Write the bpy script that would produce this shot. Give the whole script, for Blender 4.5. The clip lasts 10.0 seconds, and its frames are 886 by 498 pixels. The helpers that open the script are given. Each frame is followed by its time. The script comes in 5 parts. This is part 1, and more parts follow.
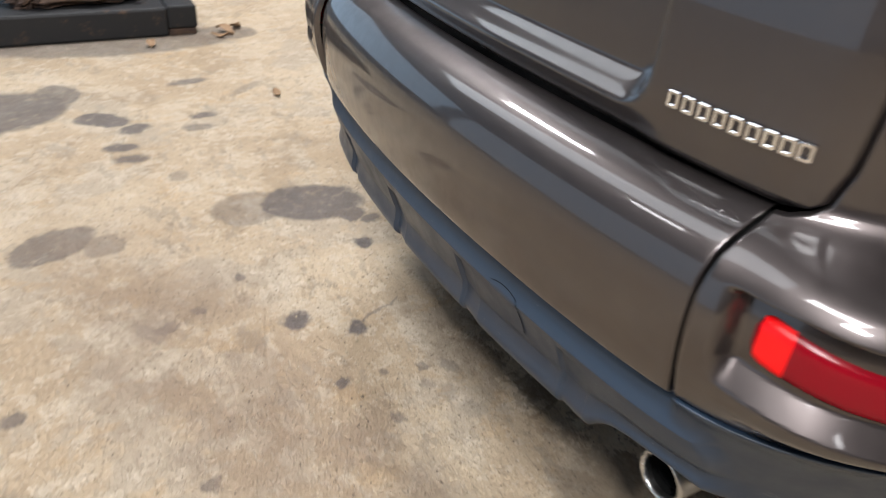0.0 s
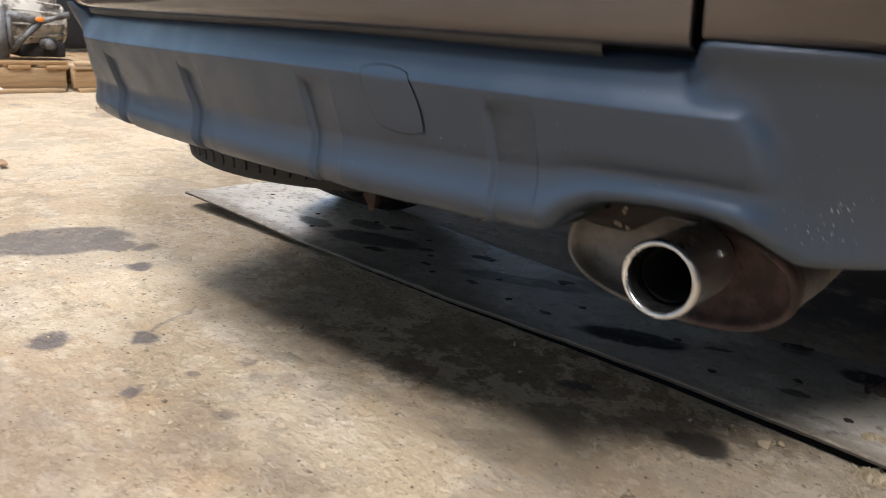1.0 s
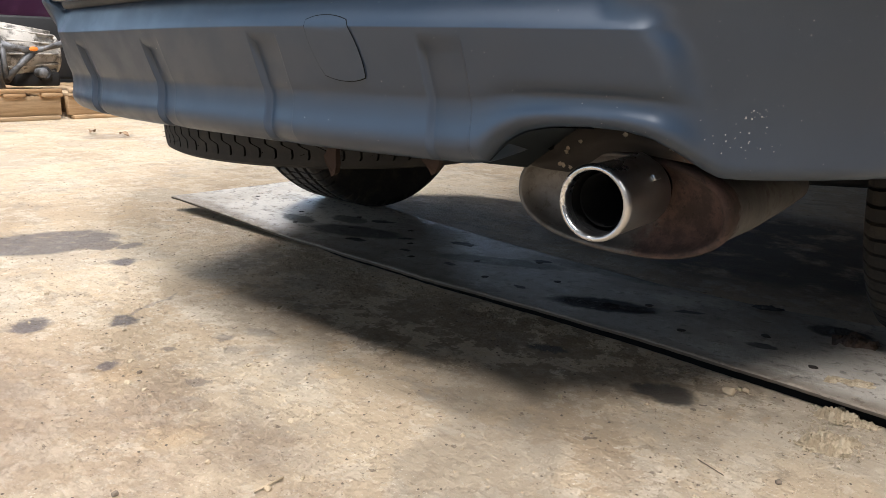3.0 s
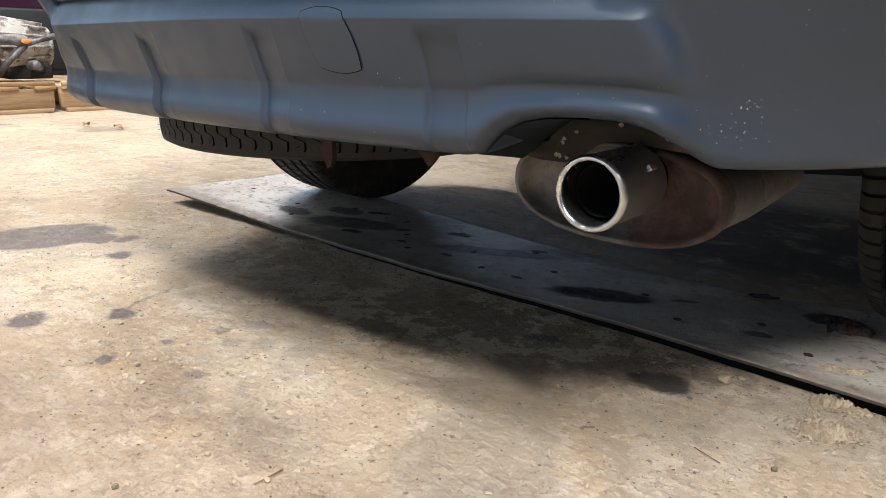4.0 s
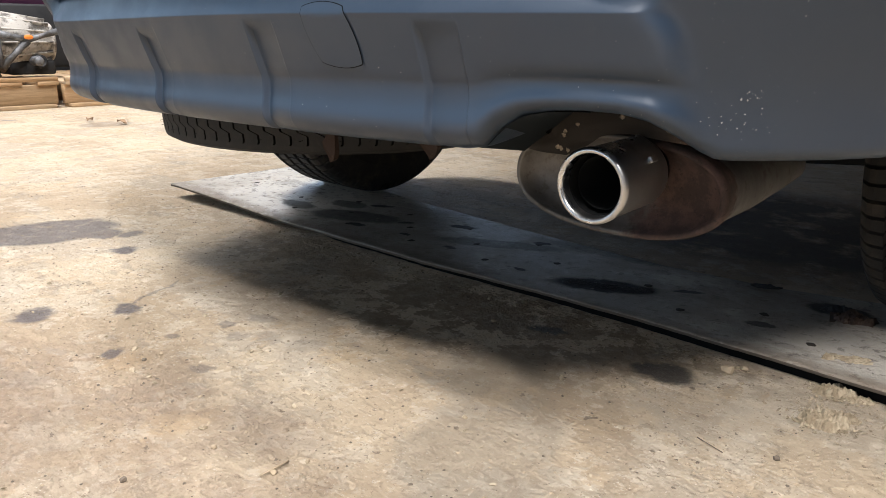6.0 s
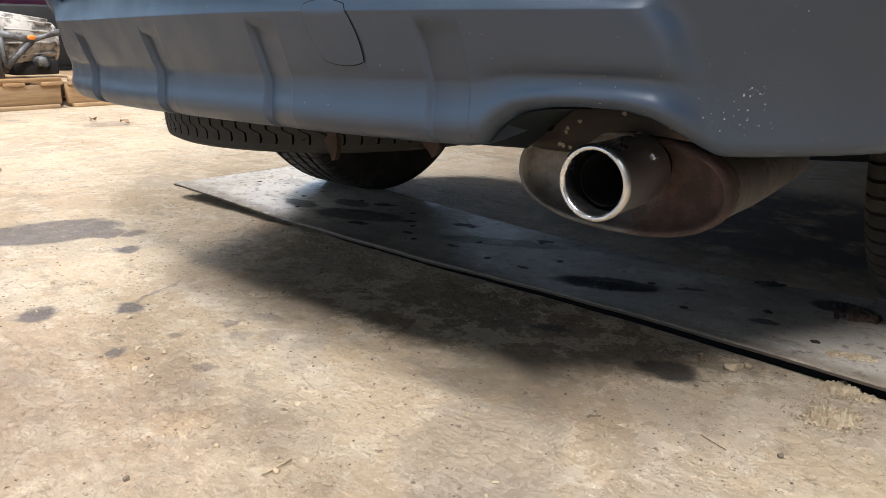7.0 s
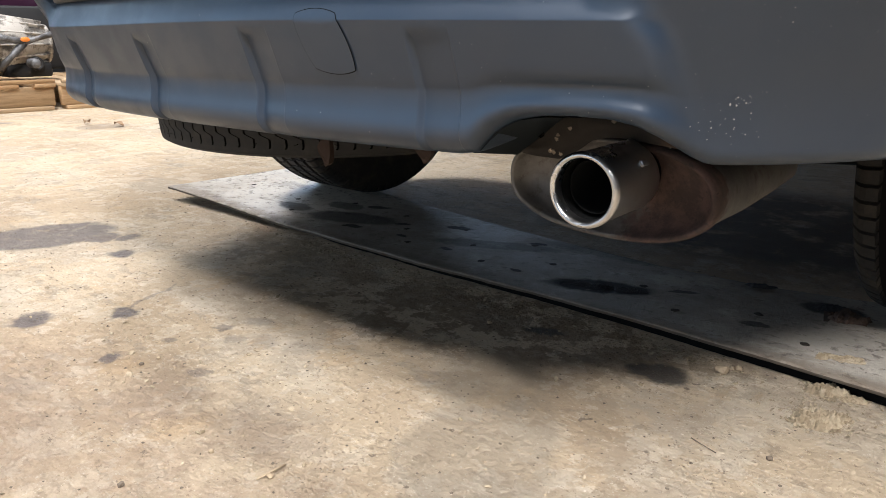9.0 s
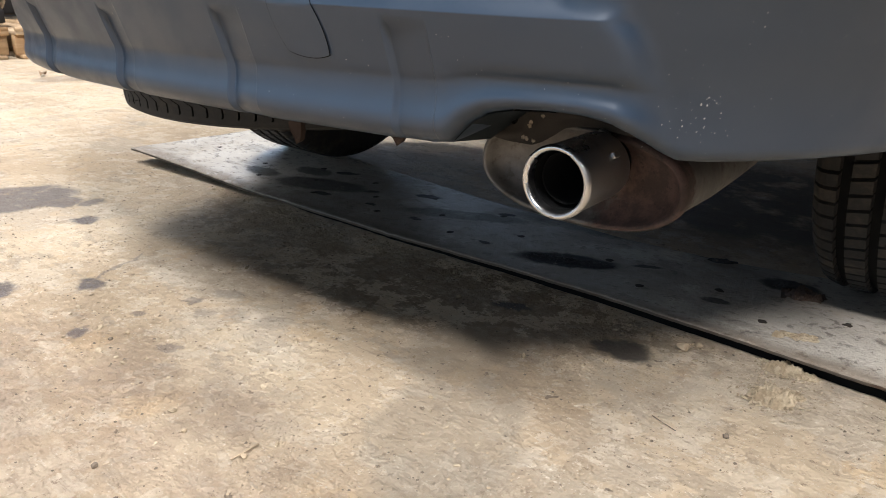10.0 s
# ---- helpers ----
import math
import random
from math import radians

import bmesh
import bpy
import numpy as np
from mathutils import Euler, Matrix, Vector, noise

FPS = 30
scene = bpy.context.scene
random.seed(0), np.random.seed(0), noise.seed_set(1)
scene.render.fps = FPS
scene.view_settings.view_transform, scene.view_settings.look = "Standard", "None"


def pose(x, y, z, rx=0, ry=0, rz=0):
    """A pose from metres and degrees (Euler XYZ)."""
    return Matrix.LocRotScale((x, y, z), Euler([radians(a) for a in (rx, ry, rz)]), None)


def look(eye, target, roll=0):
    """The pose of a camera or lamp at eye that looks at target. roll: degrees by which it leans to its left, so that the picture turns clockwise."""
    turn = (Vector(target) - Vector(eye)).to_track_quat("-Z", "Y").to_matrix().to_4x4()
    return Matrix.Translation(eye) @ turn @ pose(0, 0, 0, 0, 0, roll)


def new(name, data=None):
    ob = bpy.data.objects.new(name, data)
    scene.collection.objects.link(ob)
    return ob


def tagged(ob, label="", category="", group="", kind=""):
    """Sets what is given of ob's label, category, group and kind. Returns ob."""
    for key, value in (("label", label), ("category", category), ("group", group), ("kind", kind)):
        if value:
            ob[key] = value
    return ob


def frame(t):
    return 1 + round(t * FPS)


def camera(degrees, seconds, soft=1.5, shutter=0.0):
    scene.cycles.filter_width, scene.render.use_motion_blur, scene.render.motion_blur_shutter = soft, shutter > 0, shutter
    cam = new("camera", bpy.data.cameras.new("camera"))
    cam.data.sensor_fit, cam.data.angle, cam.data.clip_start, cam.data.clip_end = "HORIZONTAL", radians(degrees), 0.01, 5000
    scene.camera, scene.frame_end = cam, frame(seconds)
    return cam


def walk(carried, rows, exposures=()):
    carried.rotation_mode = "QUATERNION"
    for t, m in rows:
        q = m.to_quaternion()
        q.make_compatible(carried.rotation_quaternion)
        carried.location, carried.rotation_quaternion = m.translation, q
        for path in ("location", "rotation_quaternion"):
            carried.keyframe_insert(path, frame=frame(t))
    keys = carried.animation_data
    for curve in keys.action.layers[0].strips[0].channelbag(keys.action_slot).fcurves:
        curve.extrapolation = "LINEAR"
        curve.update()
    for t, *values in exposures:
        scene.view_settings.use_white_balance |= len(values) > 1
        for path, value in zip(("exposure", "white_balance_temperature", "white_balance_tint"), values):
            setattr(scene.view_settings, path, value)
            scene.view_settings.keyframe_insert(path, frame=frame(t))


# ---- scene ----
cam = camera(61.1, 10.0, soft=0.6, shutter=0.4)
PATH = [
    (0, (0.988, -1.343, 1.074), (-0.466, -0.485, 0.002), 5.0),
    (0.2, (0.888, -1.394, 0.995), (-0.533, -0.398, 0.001), 5.1),
    (0.3, (0.846, -1.416, 0.95), (-0.541, -0.338, -0.006), 4.7),
    (0.5, (0.804, -1.413, 0.805), (-0.556, -0.193, -0.009), 4.7),
    (0.7, (0.802, -1.394, 0.664), (-0.506, -0.054, -0.039), 5.0),
    (0.8, (0.813, -1.395, 0.611), (-0.467, -0.007, -0.049), 4.9),
    (1, (0.833, -1.334, 0.52), (-0.437, 0.098, -0.06), 4.3),
    (1.5, (0.879, -1.319, 0.464), (-0.404, 0.134, -0.029), 2.7),
    (2, (0.902, -1.32, 0.444), (-0.4, 0.116, -0.049), 2.0),
    (3.5, (0.912, -1.33, 0.449), (-0.376, 0.105, -0.081), 1.7),
    (4, (0.912, -1.33, 0.449), (-0.37, 0.106, -0.092), 1.5),
    (4.5, (0.914, -1.331, 0.452), (-0.368, 0.103, -0.096), 1.2),
    (5, (0.914, -1.33, 0.451), (-0.369, 0.1, -0.104), 1.0),
    (5.5, (0.915, -1.332, 0.452), (-0.369, 0.096, -0.107), 1.0),
    (7, (0.916, -1.33, 0.45), (-0.376, 0.088, -0.115), 0.7),
    (7.5, (0.916, -1.329, 0.452), (-0.378, 0.088, -0.111), 0.5),
    (8, (0.92, -1.33, 0.455), (-0.377, 0.087, -0.103), 0.4),
    (8.5, (0.921, -1.333, 0.457), (-0.375, 0.086, -0.097), 0.4),
    (9, (0.922, -1.331, 0.459), (-0.361, 0.095, -0.107), 0.6),
    (9.5, (0.925, -1.331, 0.458), (-0.331, 0.107, -0.138), 1.0),
    (10, (0.914, -1.335, 0.494), (-0.272, 0.124, -0.187), 2.1),
]
walk(cam, [(t, look(eye, target, roll)) for t, eye, target, roll in PATH], [(0, -0.76), (0.5, -0.70), (1.0, -0.35), (1.5, -0.17), (10, -0.17)])

# ---- light and exposure ----
world = bpy.data.worlds.new("hall_dark")
world.use_nodes = True
scene.world = world
wbg = world.node_tree.nodes["Background"]
wbg.inputs[0].default_value = (0.50, 0.60, 0.80, 1)
wbg.inputs[1].default_value = 0.01


def strip_light(x, y, z, sx, sy, watts, colour=(0.95, 0.945, 0.97)):
    """A ceiling fixture's light: an area lamp that faces the floor."""
    data = bpy.data.lights.new("strip_light", "AREA")
    data.shape, data.size, data.size_y, data.energy, data.color = "RECTANGLE", sx, sy, watts, colour
    ob = new("strip_light", data)
    ob.location = (x, y, z)
    return ob


HALL = 4.0  # height of the hall
COOL = (0.970, 0.965, 0.985)
SKY = (0.84, 0.92, 1.0)
# unseen ceiling lamps, several of them added just to brighten one area
LIGHTS = [  # x, y, sizes, watts, colour
    (-1.3, -3.1, 0.8, 0.30, 25, COOL),
    (2.7, -2.8, 1.1, 0.50, 430, COOL),
    (5.2, -2.4, 0.8, 0.30, 15, COOL),
    (-2.35, -1.9, 5.0, 1.2, 115, SKY),
    (1.5, -2.0, 1.8, 0.7, 240, COOL),
    (-2.6, 5.6, 2.4, 0.4, 45, COOL),
    (-2.9, -0.3, 1.2, 0.4, 290, COOL),
    (-5.2, 1.4, 1.6, 0.4, 50, COOL),
]
for lx, ly, lsx, lsy, lw, tint in LIGHTS:
    strip_light(lx, ly, HALL - 0.14, lsx, lsy, lw, tint)


# added fill light: a bluish lamp in an unseen door opening behind the camera
FILL_DOOR = (-6.9, 2.0, 3.3)  # from x, to x, height
fill_panel = strip_light((FILL_DOOR[0] + FILL_DOOR[1]) / 2, -6.55, FILL_DOOR[2] / 2, FILL_DOOR[1] - FILL_DOOR[0], FILL_DOOR[2], 145, (0.64, 0.80, 1.0))
fill_panel.name = "door_fill"
fill_panel.rotation_euler = (radians(90), 0, 0)
# and one added in an unseen window opening in the far corner, to lighten the plate
FILL_WIN = (4.4, 7.4, 1.0, 3.1)  # from y, to y, sill, head
fill_panel = strip_light(-7.05, (FILL_WIN[0] + FILL_WIN[1]) / 2, (FILL_WIN[2] + FILL_WIN[3]) / 2, FILL_WIN[3] - FILL_WIN[2], FILL_WIN[1] - FILL_WIN[0], 180, (0.50, 0.69, 1.0))
fill_panel.name = "corner_fill"
fill_panel.rotation_euler = (0, radians(-90), 0)
# and one added in an unseen row of windows in the west wall, to lighten the floor's shadow
FILL_SIDE = (-6.0, -1.0, 0.7, 3.5)  # from y, to y, sill, head
fill_panel = strip_light(-7.05, (FILL_SIDE[0] + FILL_SIDE[1]) / 2, (FILL_SIDE[2] + FILL_SIDE[3]) / 2, FILL_SIDE[3] - FILL_SIDE[2], FILL_SIDE[1] - FILL_SIDE[0], 100, (0.55, 0.76, 1.0))
fill_panel.name = "side_fill"
fill_panel.rotation_euler = (0, radians(-90), 0)


# ---- materials ----
def node(nt, kind, **kw):
    n = nt.nodes.new(kind)
    for key, value in kw.items():
        if key in n.inputs:
            n.inputs[key].default_value = value
    return n


class Mat:
    """A small builder of node materials, in object-space metres."""

    def __init__(self, name, base=(0.5, 0.5, 0.5), rough=0.5, metal=0.0, spec=0.5, coat=0.0, coat_rough=0.03):
        self.m = bpy.data.materials.new(name)
        self.m.use_nodes = True
        self.nt = self.m.node_tree
        self.b = self.nt.nodes["Principled BSDF"]
        self.b.inputs["Base Color"].default_value = (*base, 1)
        self.b.inputs["Roughness"].default_value = rough
        self.b.inputs["Metallic"].default_value = metal
        self.b.inputs["Specular IOR Level"].default_value = spec
        self.b.inputs["Coat Weight"].default_value = coat
        self.b.inputs["Coat Roughness"].default_value = coat_rough
        self.m.diffuse_color = (*base, 1)
        self.at = self.nt.nodes.new("ShaderNodeTexCoord").outputs["Object"]
        self.height = None

    def link(self, a, b):
        self.nt.links.new(a, b)

    def noise(self, scale, detail=4.0, rough=0.55, stretch=(1, 1, 1), shift=(0, 0, 0), at=None):
        mp = self.nt.nodes.new("ShaderNodeMapping")
        mp.inputs["Scale"].default_value = stretch
        mp.inputs["Location"].default_value = shift
        self.link(at or self.at, mp.inputs["Vector"])
        n = self.nt.nodes.new("ShaderNodeTexNoise")
        n.inputs["Scale"].default_value, n.inputs["Detail"].default_value, n.inputs["Roughness"].default_value = scale, detail, rough
        self.link(mp.outputs[0], n.inputs["Vector"])
        return n.outputs["Fac"]

    def cells(self, scale, at=None, feature="F1", rand=1.0):
        n = self.nt.nodes.new("ShaderNodeTexVoronoi")
        n.feature = feature
        n.inputs["Scale"].default_value, n.inputs["Randomness"].default_value = scale, rand
        self.link(at or self.at, n.inputs["Vector"])
        return n.outputs["Distance"]

    def span(self, value, lo, hi, to_lo=0.0, to_hi=1.0, smooth=True):
        n = self.nt.nodes.new("ShaderNodeMapRange")
        n.interpolation_type = "SMOOTHSTEP" if smooth else "LINEAR"
        n.inputs["From Min"].default_value, n.inputs["From Max"].default_value = lo, hi
        n.inputs["To Min"].default_value, n.inputs["To Max"].default_value = to_lo, to_hi
        self.link(value, n.inputs["Value"])
        return n.outputs["Result"]

    def calc(self, op, a, b=None):
        n = self.nt.nodes.new("ShaderNodeMath")
        n.operation = op
        for i, v in enumerate((a, b)):
            if v is None:
                continue
            if isinstance(v, (int, float)):
                n.inputs[i].default_value = v
            else:
                self.link(v, n.inputs[i])
        return n.outputs[0]

    def mix(self, fac, a, b, blend="MIX"):
        n = self.nt.nodes.new("ShaderNodeMix")
        n.data_type, n.blend_type, n.clamp_factor = "RGBA", blend, True
        for sock, v in ((n.inputs["Factor"], fac), (n.inputs["A"], a), (n.inputs["B"], b)):
            if isinstance(v, tuple):
                sock.default_value = (*v, 1)
            elif isinstance(v, (int, float)):
                sock.default_value = v
            else:
                self.link(v, sock)
        return n.outputs["Result"]

    def ring(self, at, x, y, rx, ry, turn=0.0, soft=0.25):
        """A mask that is 1 inside an ellipse on the ground."""
        mp = self.nt.nodes.new("ShaderNodeMapping")
        mp.vector_type = "TEXTURE"
        mp.inputs["Location"].default_value = (x, y, 0)
        mp.inputs["Rotation"].default_value = (0, 0, radians(turn))
        mp.inputs["Scale"].default_value = (rx, ry, 1e6)
        self.link(at, mp.inputs["Vector"])
        ln = self.nt.nodes.new("ShaderNodeVectorMath")
        ln.operation = "LENGTH"
        self.link(mp.outputs[0], ln.inputs[0])
        return self.span(ln.outputs["Value"], 1 + soft, 1 - soft)

    def colour(self, c):
        self.link(c, self.b.inputs["Base Color"])
        return self

    def roughness(self, r):
        self.link(r, self.b.inputs["Roughness"])
        return self

    def bump(self, h, depth, strength=1.0):
        n = self.nt.nodes.new("ShaderNodeBump")
        n.inputs["Strength"].default_value, n.inputs["Distance"].default_value = strength, depth
        self.link(h, n.inputs["Height"])
        if self.height is not None:
            self.link(self.height, n.inputs["Normal"])
        self.height = n.outputs["Normal"]
        self.link(self.height, self.b.inputs["Normal"])
        return self


def floor_material():
    k = Mat("stained_concrete", rough=0.8, spec=0.3)
    wv = k.nt.nodes.new("ShaderNodeTexNoise")
    wv.inputs["Scale"].default_value, wv.inputs["Detail"].default_value, wv.inputs["Roughness"].default_value = 8, 8, 0.70
    k.link(k.at, wv.inputs["Vector"])
    off = k.nt.nodes.new("ShaderNodeVectorMath")
    off.operation = "MULTIPLY_ADD"
    off.inputs[1].default_value = (0.085, 0.085, 0)
    k.link(wv.outputs["Color"], off.inputs[0])
    k.link(k.at, off.inputs[2])
    warped = k.nt.nodes.new("ShaderNodeVectorMath")
    warped.operation = "ADD"
    warped.inputs[1].default_value = (-0.0425, -0.0425, 0)
    k.link(off.outputs[0], warped.inputs[0])
    fine = k.nt.nodes.new("ShaderNodeTexNoise")
    fine.inputs["Scale"].default_value, fine.inputs["Detail"].default_value, fine.inputs["Roughness"].default_value = 26, 6, 0.66
    k.link(k.at, fine.inputs["Vector"])
    ragged = k.nt.nodes.new("ShaderNodeVectorMath")
    ragged.operation = "MULTIPLY_ADD"
    ragged.inputs[1].default_value = (0.024, 0.024, 0)
    k.link(fine.outputs["Color"], ragged.inputs[0])
    k.link(warped.outputs[0], ragged.inputs[2])
    centred = k.nt.nodes.new("ShaderNodeVectorMath")
    centred.operation = "ADD"
    centred.inputs[1].default_value = (-0.012, -0.012, 0)
    k.link(ragged.outputs[0], centred.inputs[0])
    at = centred.outputs[0]
    # tan concrete with paler worn, greyer, browner and ochre patches
    c = k.mix(k.span(k.noise(1.3, 6, 0.62), 0.38, 0.62), (0.49, 0.368, 0.243), (0.625, 0.500, 0.352))
    c = k.mix(k.span(k.noise(2.3, 8, 0.66, shift=(3, 1, 0)), 0.52, 0.57, 0, 0.6), c, (0.47, 0.395, 0.305))
    c = k.mix(k.span(k.noise(3.4, 8, 0.68, shift=(7, 2, 0)), 0.55, 0.59, 0, 0.5), c, (0.39, 0.285, 0.185))
    c = k.mix(k.span(k.noise(5.5, 8, 0.68, shift=(2, 9, 0)), 0.535, 0.56, 0, 0.5), c, (0.66, 0.555, 0.42))
    c = k.mix(k.span(k.noise(6.0, 8, 0.70, stretch=(1, 1.7, 1), shift=(5, 5, 0)), 0.58, 0.605, 0, 0.5), c, (0.35, 0.285, 0.215))
    c = k.mix(k.span(k.noise(4.5, 7, 0.7, stretch=(1.6, 1, 1), shift=(9, 5, 0)), 0.57, 0.64, 0, 0.45), c, (0.55, 0.375, 0.205))
    c = k.mix(k.span(k.noise(16, 7, 0.70, shift=(1, 3, 0)), 0.545, 0.575, 0, 0.45), c, (0.69, 0.59, 0.46))
    c = k.mix(k.span(k.noise(24, 7, 0.72, shift=(4, 3, 0)), 0.585, 0.615, 0, 0.5), c, (0.31, 0.235, 0.165))
    c = k.mix(k.span(k.noise(75, 6, 0.78), 0.595, 0.63, 0, 0.75), c, (0.22, 0.155, 0.10))
    c = k.mix(k.span(k.noise(130, 5, 0.76, shift=(2, 2, 0)), 0.60, 0.645, 0, 0.75), c, (0.77, 0.68, 0.55))
    # grey smears with sharp edges
    c = k.mix(k.span(k.noise(3.2, 8, 0.7, stretch=(1, 1.6, 1), shift=(1, 8, 0)), 0.60, 0.635, 0, 0.45), c, (0.36, 0.305, 0.245))
    # scuffs drawn out one way
    c = k.mix(k.span(k.noise(9, 7, 0.72, stretch=(1, 7, 1), shift=(3, 6, 0)), 0.60, 0.63, 0, 0.45), c, (0.30, 0.23, 0.165))
    c = k.mix(k.span(k.noise(13, 7, 0.72, stretch=(1.5, 8, 1), shift=(8, 2, 0)), 0.61, 0.64, 0, 0.5), c, (0.72, 0.63, 0.50))
    # crumbly scaled skin
    scale = k.span(k.noise(34, 8, 0.70, stretch=(1, 1.35, 1), shift=(6, 2, 0)), 0.42, 0.56)
    c = k.mix(k.calc("MULTIPLY", k.calc("SUBTRACT", 1.0, scale), 0.13), c, (0.33, 0.245, 0.17))
    # oil spots: x, y, half axes, turn, strength
    spots = [
        (-0.83, -0.72, 0.105, 0.15, -10, 0.85), (-0.74, -0.64, 0.05, 0.05, 20, 0.8), (-0.86, -0.90, 0.09, 0.10, 20, 0.45),
        (-0.686, -0.590, 0.026, 0.03, 30, 0.75), (-0.585, -0.673, 0.026, 0.026, 0, 0.95), (-0.324, -0.937, 0.026, 0.030, 10, 0.95),
        (-0.243, -0.818, 0.026, 0.024, 0, 0.95), (-0.287, -0.745, 0.070, 0.005, 120.5, 0.5), (-0.093, -0.918, 0.018, 0.019, 0, 0.95),
        (-0.44, -1.136, 0.018, 0.020, 0, 0.7), (-0.404, -1.211, 0.022, 0.03, 10, 0.7), (-0.40, -1.24, 0.05, 0.016, 30, 0.4),
        (-0.30, -1.053, 0.04, 0.03, 20, 0.3), (-0.54, -1.013, 0.014, 0.012, 0, 0.7), (-1.76, -1.48, 0.17, 0.22, 20, 0.8),
        (-1.88, -1.30, 0.10, 0.07, 20, 0.7), (-1.60, -1.186, 0.085, 0.055, 60, 0.85), (-1.498, -1.095, 0.035, 0.05, 10, 0.85),
        (-1.364, -1.162, 0.035, 0.05, 0, 0.85), (-1.274, -1.147, 0.03, 0.05, -10, 0.8), (-1.88, -0.85, 0.03, 0.075, 10, 0.7),
        (-1.544, -0.864, 0.026, 0.042, 0, 0.8), (-1.455, -0.90, 0.028, 0.055, 0, 0.6), (-0.835, -1.395, 0.07, 0.11, 30, 0.7),
        (-0.797, -1.281, 0.05, 0.05, 30, 0.5), (-0.24, -1.519, 0.02, 0.02, 0, 0.7), (0.058, -1.223, 0.014, 0.014, 0, 0.7),
        (0.042, -0.859, 0.013, 0.012, 0, 0.6), (-0.086, -0.826, 0.012, 0.012, 0, 0.55), (-0.064, -0.751, 0.014, 0.016, 0, 0.6),
        (0.019, -0.733, 0.022, 0.02, 0, 0.3), (0.08, -0.715, 0.03, 0.028, 0, 0.25), (-2.42, -1.0, 0.17, 0.50, 0, 0.65),
        (-2.45, -0.55, 0.10, 0.13, 0, 0.6), (-2.62, 0.22, 0.09, 0.13, 0, 0.35), (-3.05, -0.05, 0.035, 0.03, 0, 0.6),
        (0.045, -0.857, 0.012, 0.010, 0, 0.6), (-0.046, -0.694, 0.03, 0.018, 20, 0.4), (-0.019, -0.763, 0.016, 0.012, 0, 0.35), (0.094, -0.903, 0.03, 0.02, 30, 0.12), (0.219, -0.877, 0.035, 0.02, 10, 0.12), (0.327, -0.641, 0.05, 0.04, 30, 0.15), (-1.12, -1.03, 0.03, 0.03, 0, 0.4), (-1.75, -0.66, 0.02, 0.10, 35, 0.4),
    ]
    oil = None
    for x, y, rx, ry, turn, strength in spots:
        e = k.calc("MULTIPLY", k.ring(at, x, y, rx, ry, turn, 0.12 if rx > 0.04 else 0.3), strength)
        oil = e if oil is None else k.calc("MAXIMUM", oil, e)
    oil = k.calc("MULTIPLY", oil, k.span(k.noise(30, 5, 0.7, shift=(8, 1, 0)), 0.25, 0.5, 0.45, 1.0))
    c = k.mix(oil, c, (0.125, 0.105, 0.098))
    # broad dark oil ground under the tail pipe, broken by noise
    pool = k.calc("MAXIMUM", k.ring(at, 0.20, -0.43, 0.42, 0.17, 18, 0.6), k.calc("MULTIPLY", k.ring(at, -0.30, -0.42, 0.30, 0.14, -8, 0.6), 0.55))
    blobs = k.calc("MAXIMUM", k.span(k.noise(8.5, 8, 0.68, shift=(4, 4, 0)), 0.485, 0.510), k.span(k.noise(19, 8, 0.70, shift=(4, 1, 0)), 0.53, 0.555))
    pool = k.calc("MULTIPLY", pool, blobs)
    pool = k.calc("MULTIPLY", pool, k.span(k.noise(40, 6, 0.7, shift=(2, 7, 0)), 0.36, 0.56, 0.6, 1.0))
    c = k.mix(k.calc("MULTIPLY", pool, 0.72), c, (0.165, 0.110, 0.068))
    dirt = k.calc("MULTIPLY", k.calc("MAXIMUM", k.ring(at, -0.25, -1.16, 0.62, 0.20, 14, 0.7), k.ring(at, 0.2, -0.95, 0.3, 0.1, 0, 0.6)), k.span(k.noise(5, 8, 0.7, shift=(1, 4, 0)), 0.36, 0.56, 0.25, 1.0))
    c = k.mix(k.calc("MULTIPLY", dirt, 0.6), c, (0.27, 0.19, 0.135))
    # the deep shade under the car, painted into the floor colour in patches
    car_shade = k.calc("MULTIPLY", k.ring(at, 0.30, 0.55, 0.55, 0.42, 8, 0.3), k.span(k.noise(7, 8, 0.7, shift=(5, 1, 0)), 0.34, 0.50, 0.35, 1.0))
    c = k.mix(k.calc("MULTIPLY", car_shade, 0.9), c, (0.085, 0.066, 0.052))
    wet = k.calc("MAXIMUM", k.ring(at, 0.515, -0.415, 0.042, 0.030, 15, 0.25), k.ring(at, 0.30, -0.405, 0.03, 0.014, 25, 0.4))
    c = k.mix(k.calc("MULTIPLY", wet, 0.9), c, (0.045, 0.036, 0.028))
    grey = k.calc("MAXIMUM", k.ring(at, 0.45, -0.74, 0.085, 0.17, 25, 0.16), k.ring(at, 0.35, -0.60, 0.07, 0.10, 40, 0.2))
    grey = k.calc("MULTIPLY", grey, k.span(k.noise(11, 7, 0.68), 0.36, 0.44, 0.35, 1.0))
    c = k.mix(k.calc("MULTIPLY", grey, 0.55), c, (0.29, 0.235, 0.175))
    # pits and grit
    speck = k.calc("MULTIPLY", k.span(k.cells(40, at), 0.13, 0.09), k.span(k.noise(21, 2, shift=(5, 3, 0)), 0.52, 0.56))
    speck = k.calc("MAXIMUM", speck, k.calc("MULTIPLY", k.span(k.cells(23, at), 0.10, 0.075), k.span(k.noise(12, 2, shift=(2, 5, 0)), 0.56, 0.60)))
    c = k.mix(k.calc("MULTIPLY", speck, 0.75), c, (0.15, 0.112, 0.08))
    pits = k.span(k.cells(95), 0.16, 0.07)
    pits = k.calc("MULTIPLY", pits, k.span(k.noise(6, 3), 0.45, 0.62))
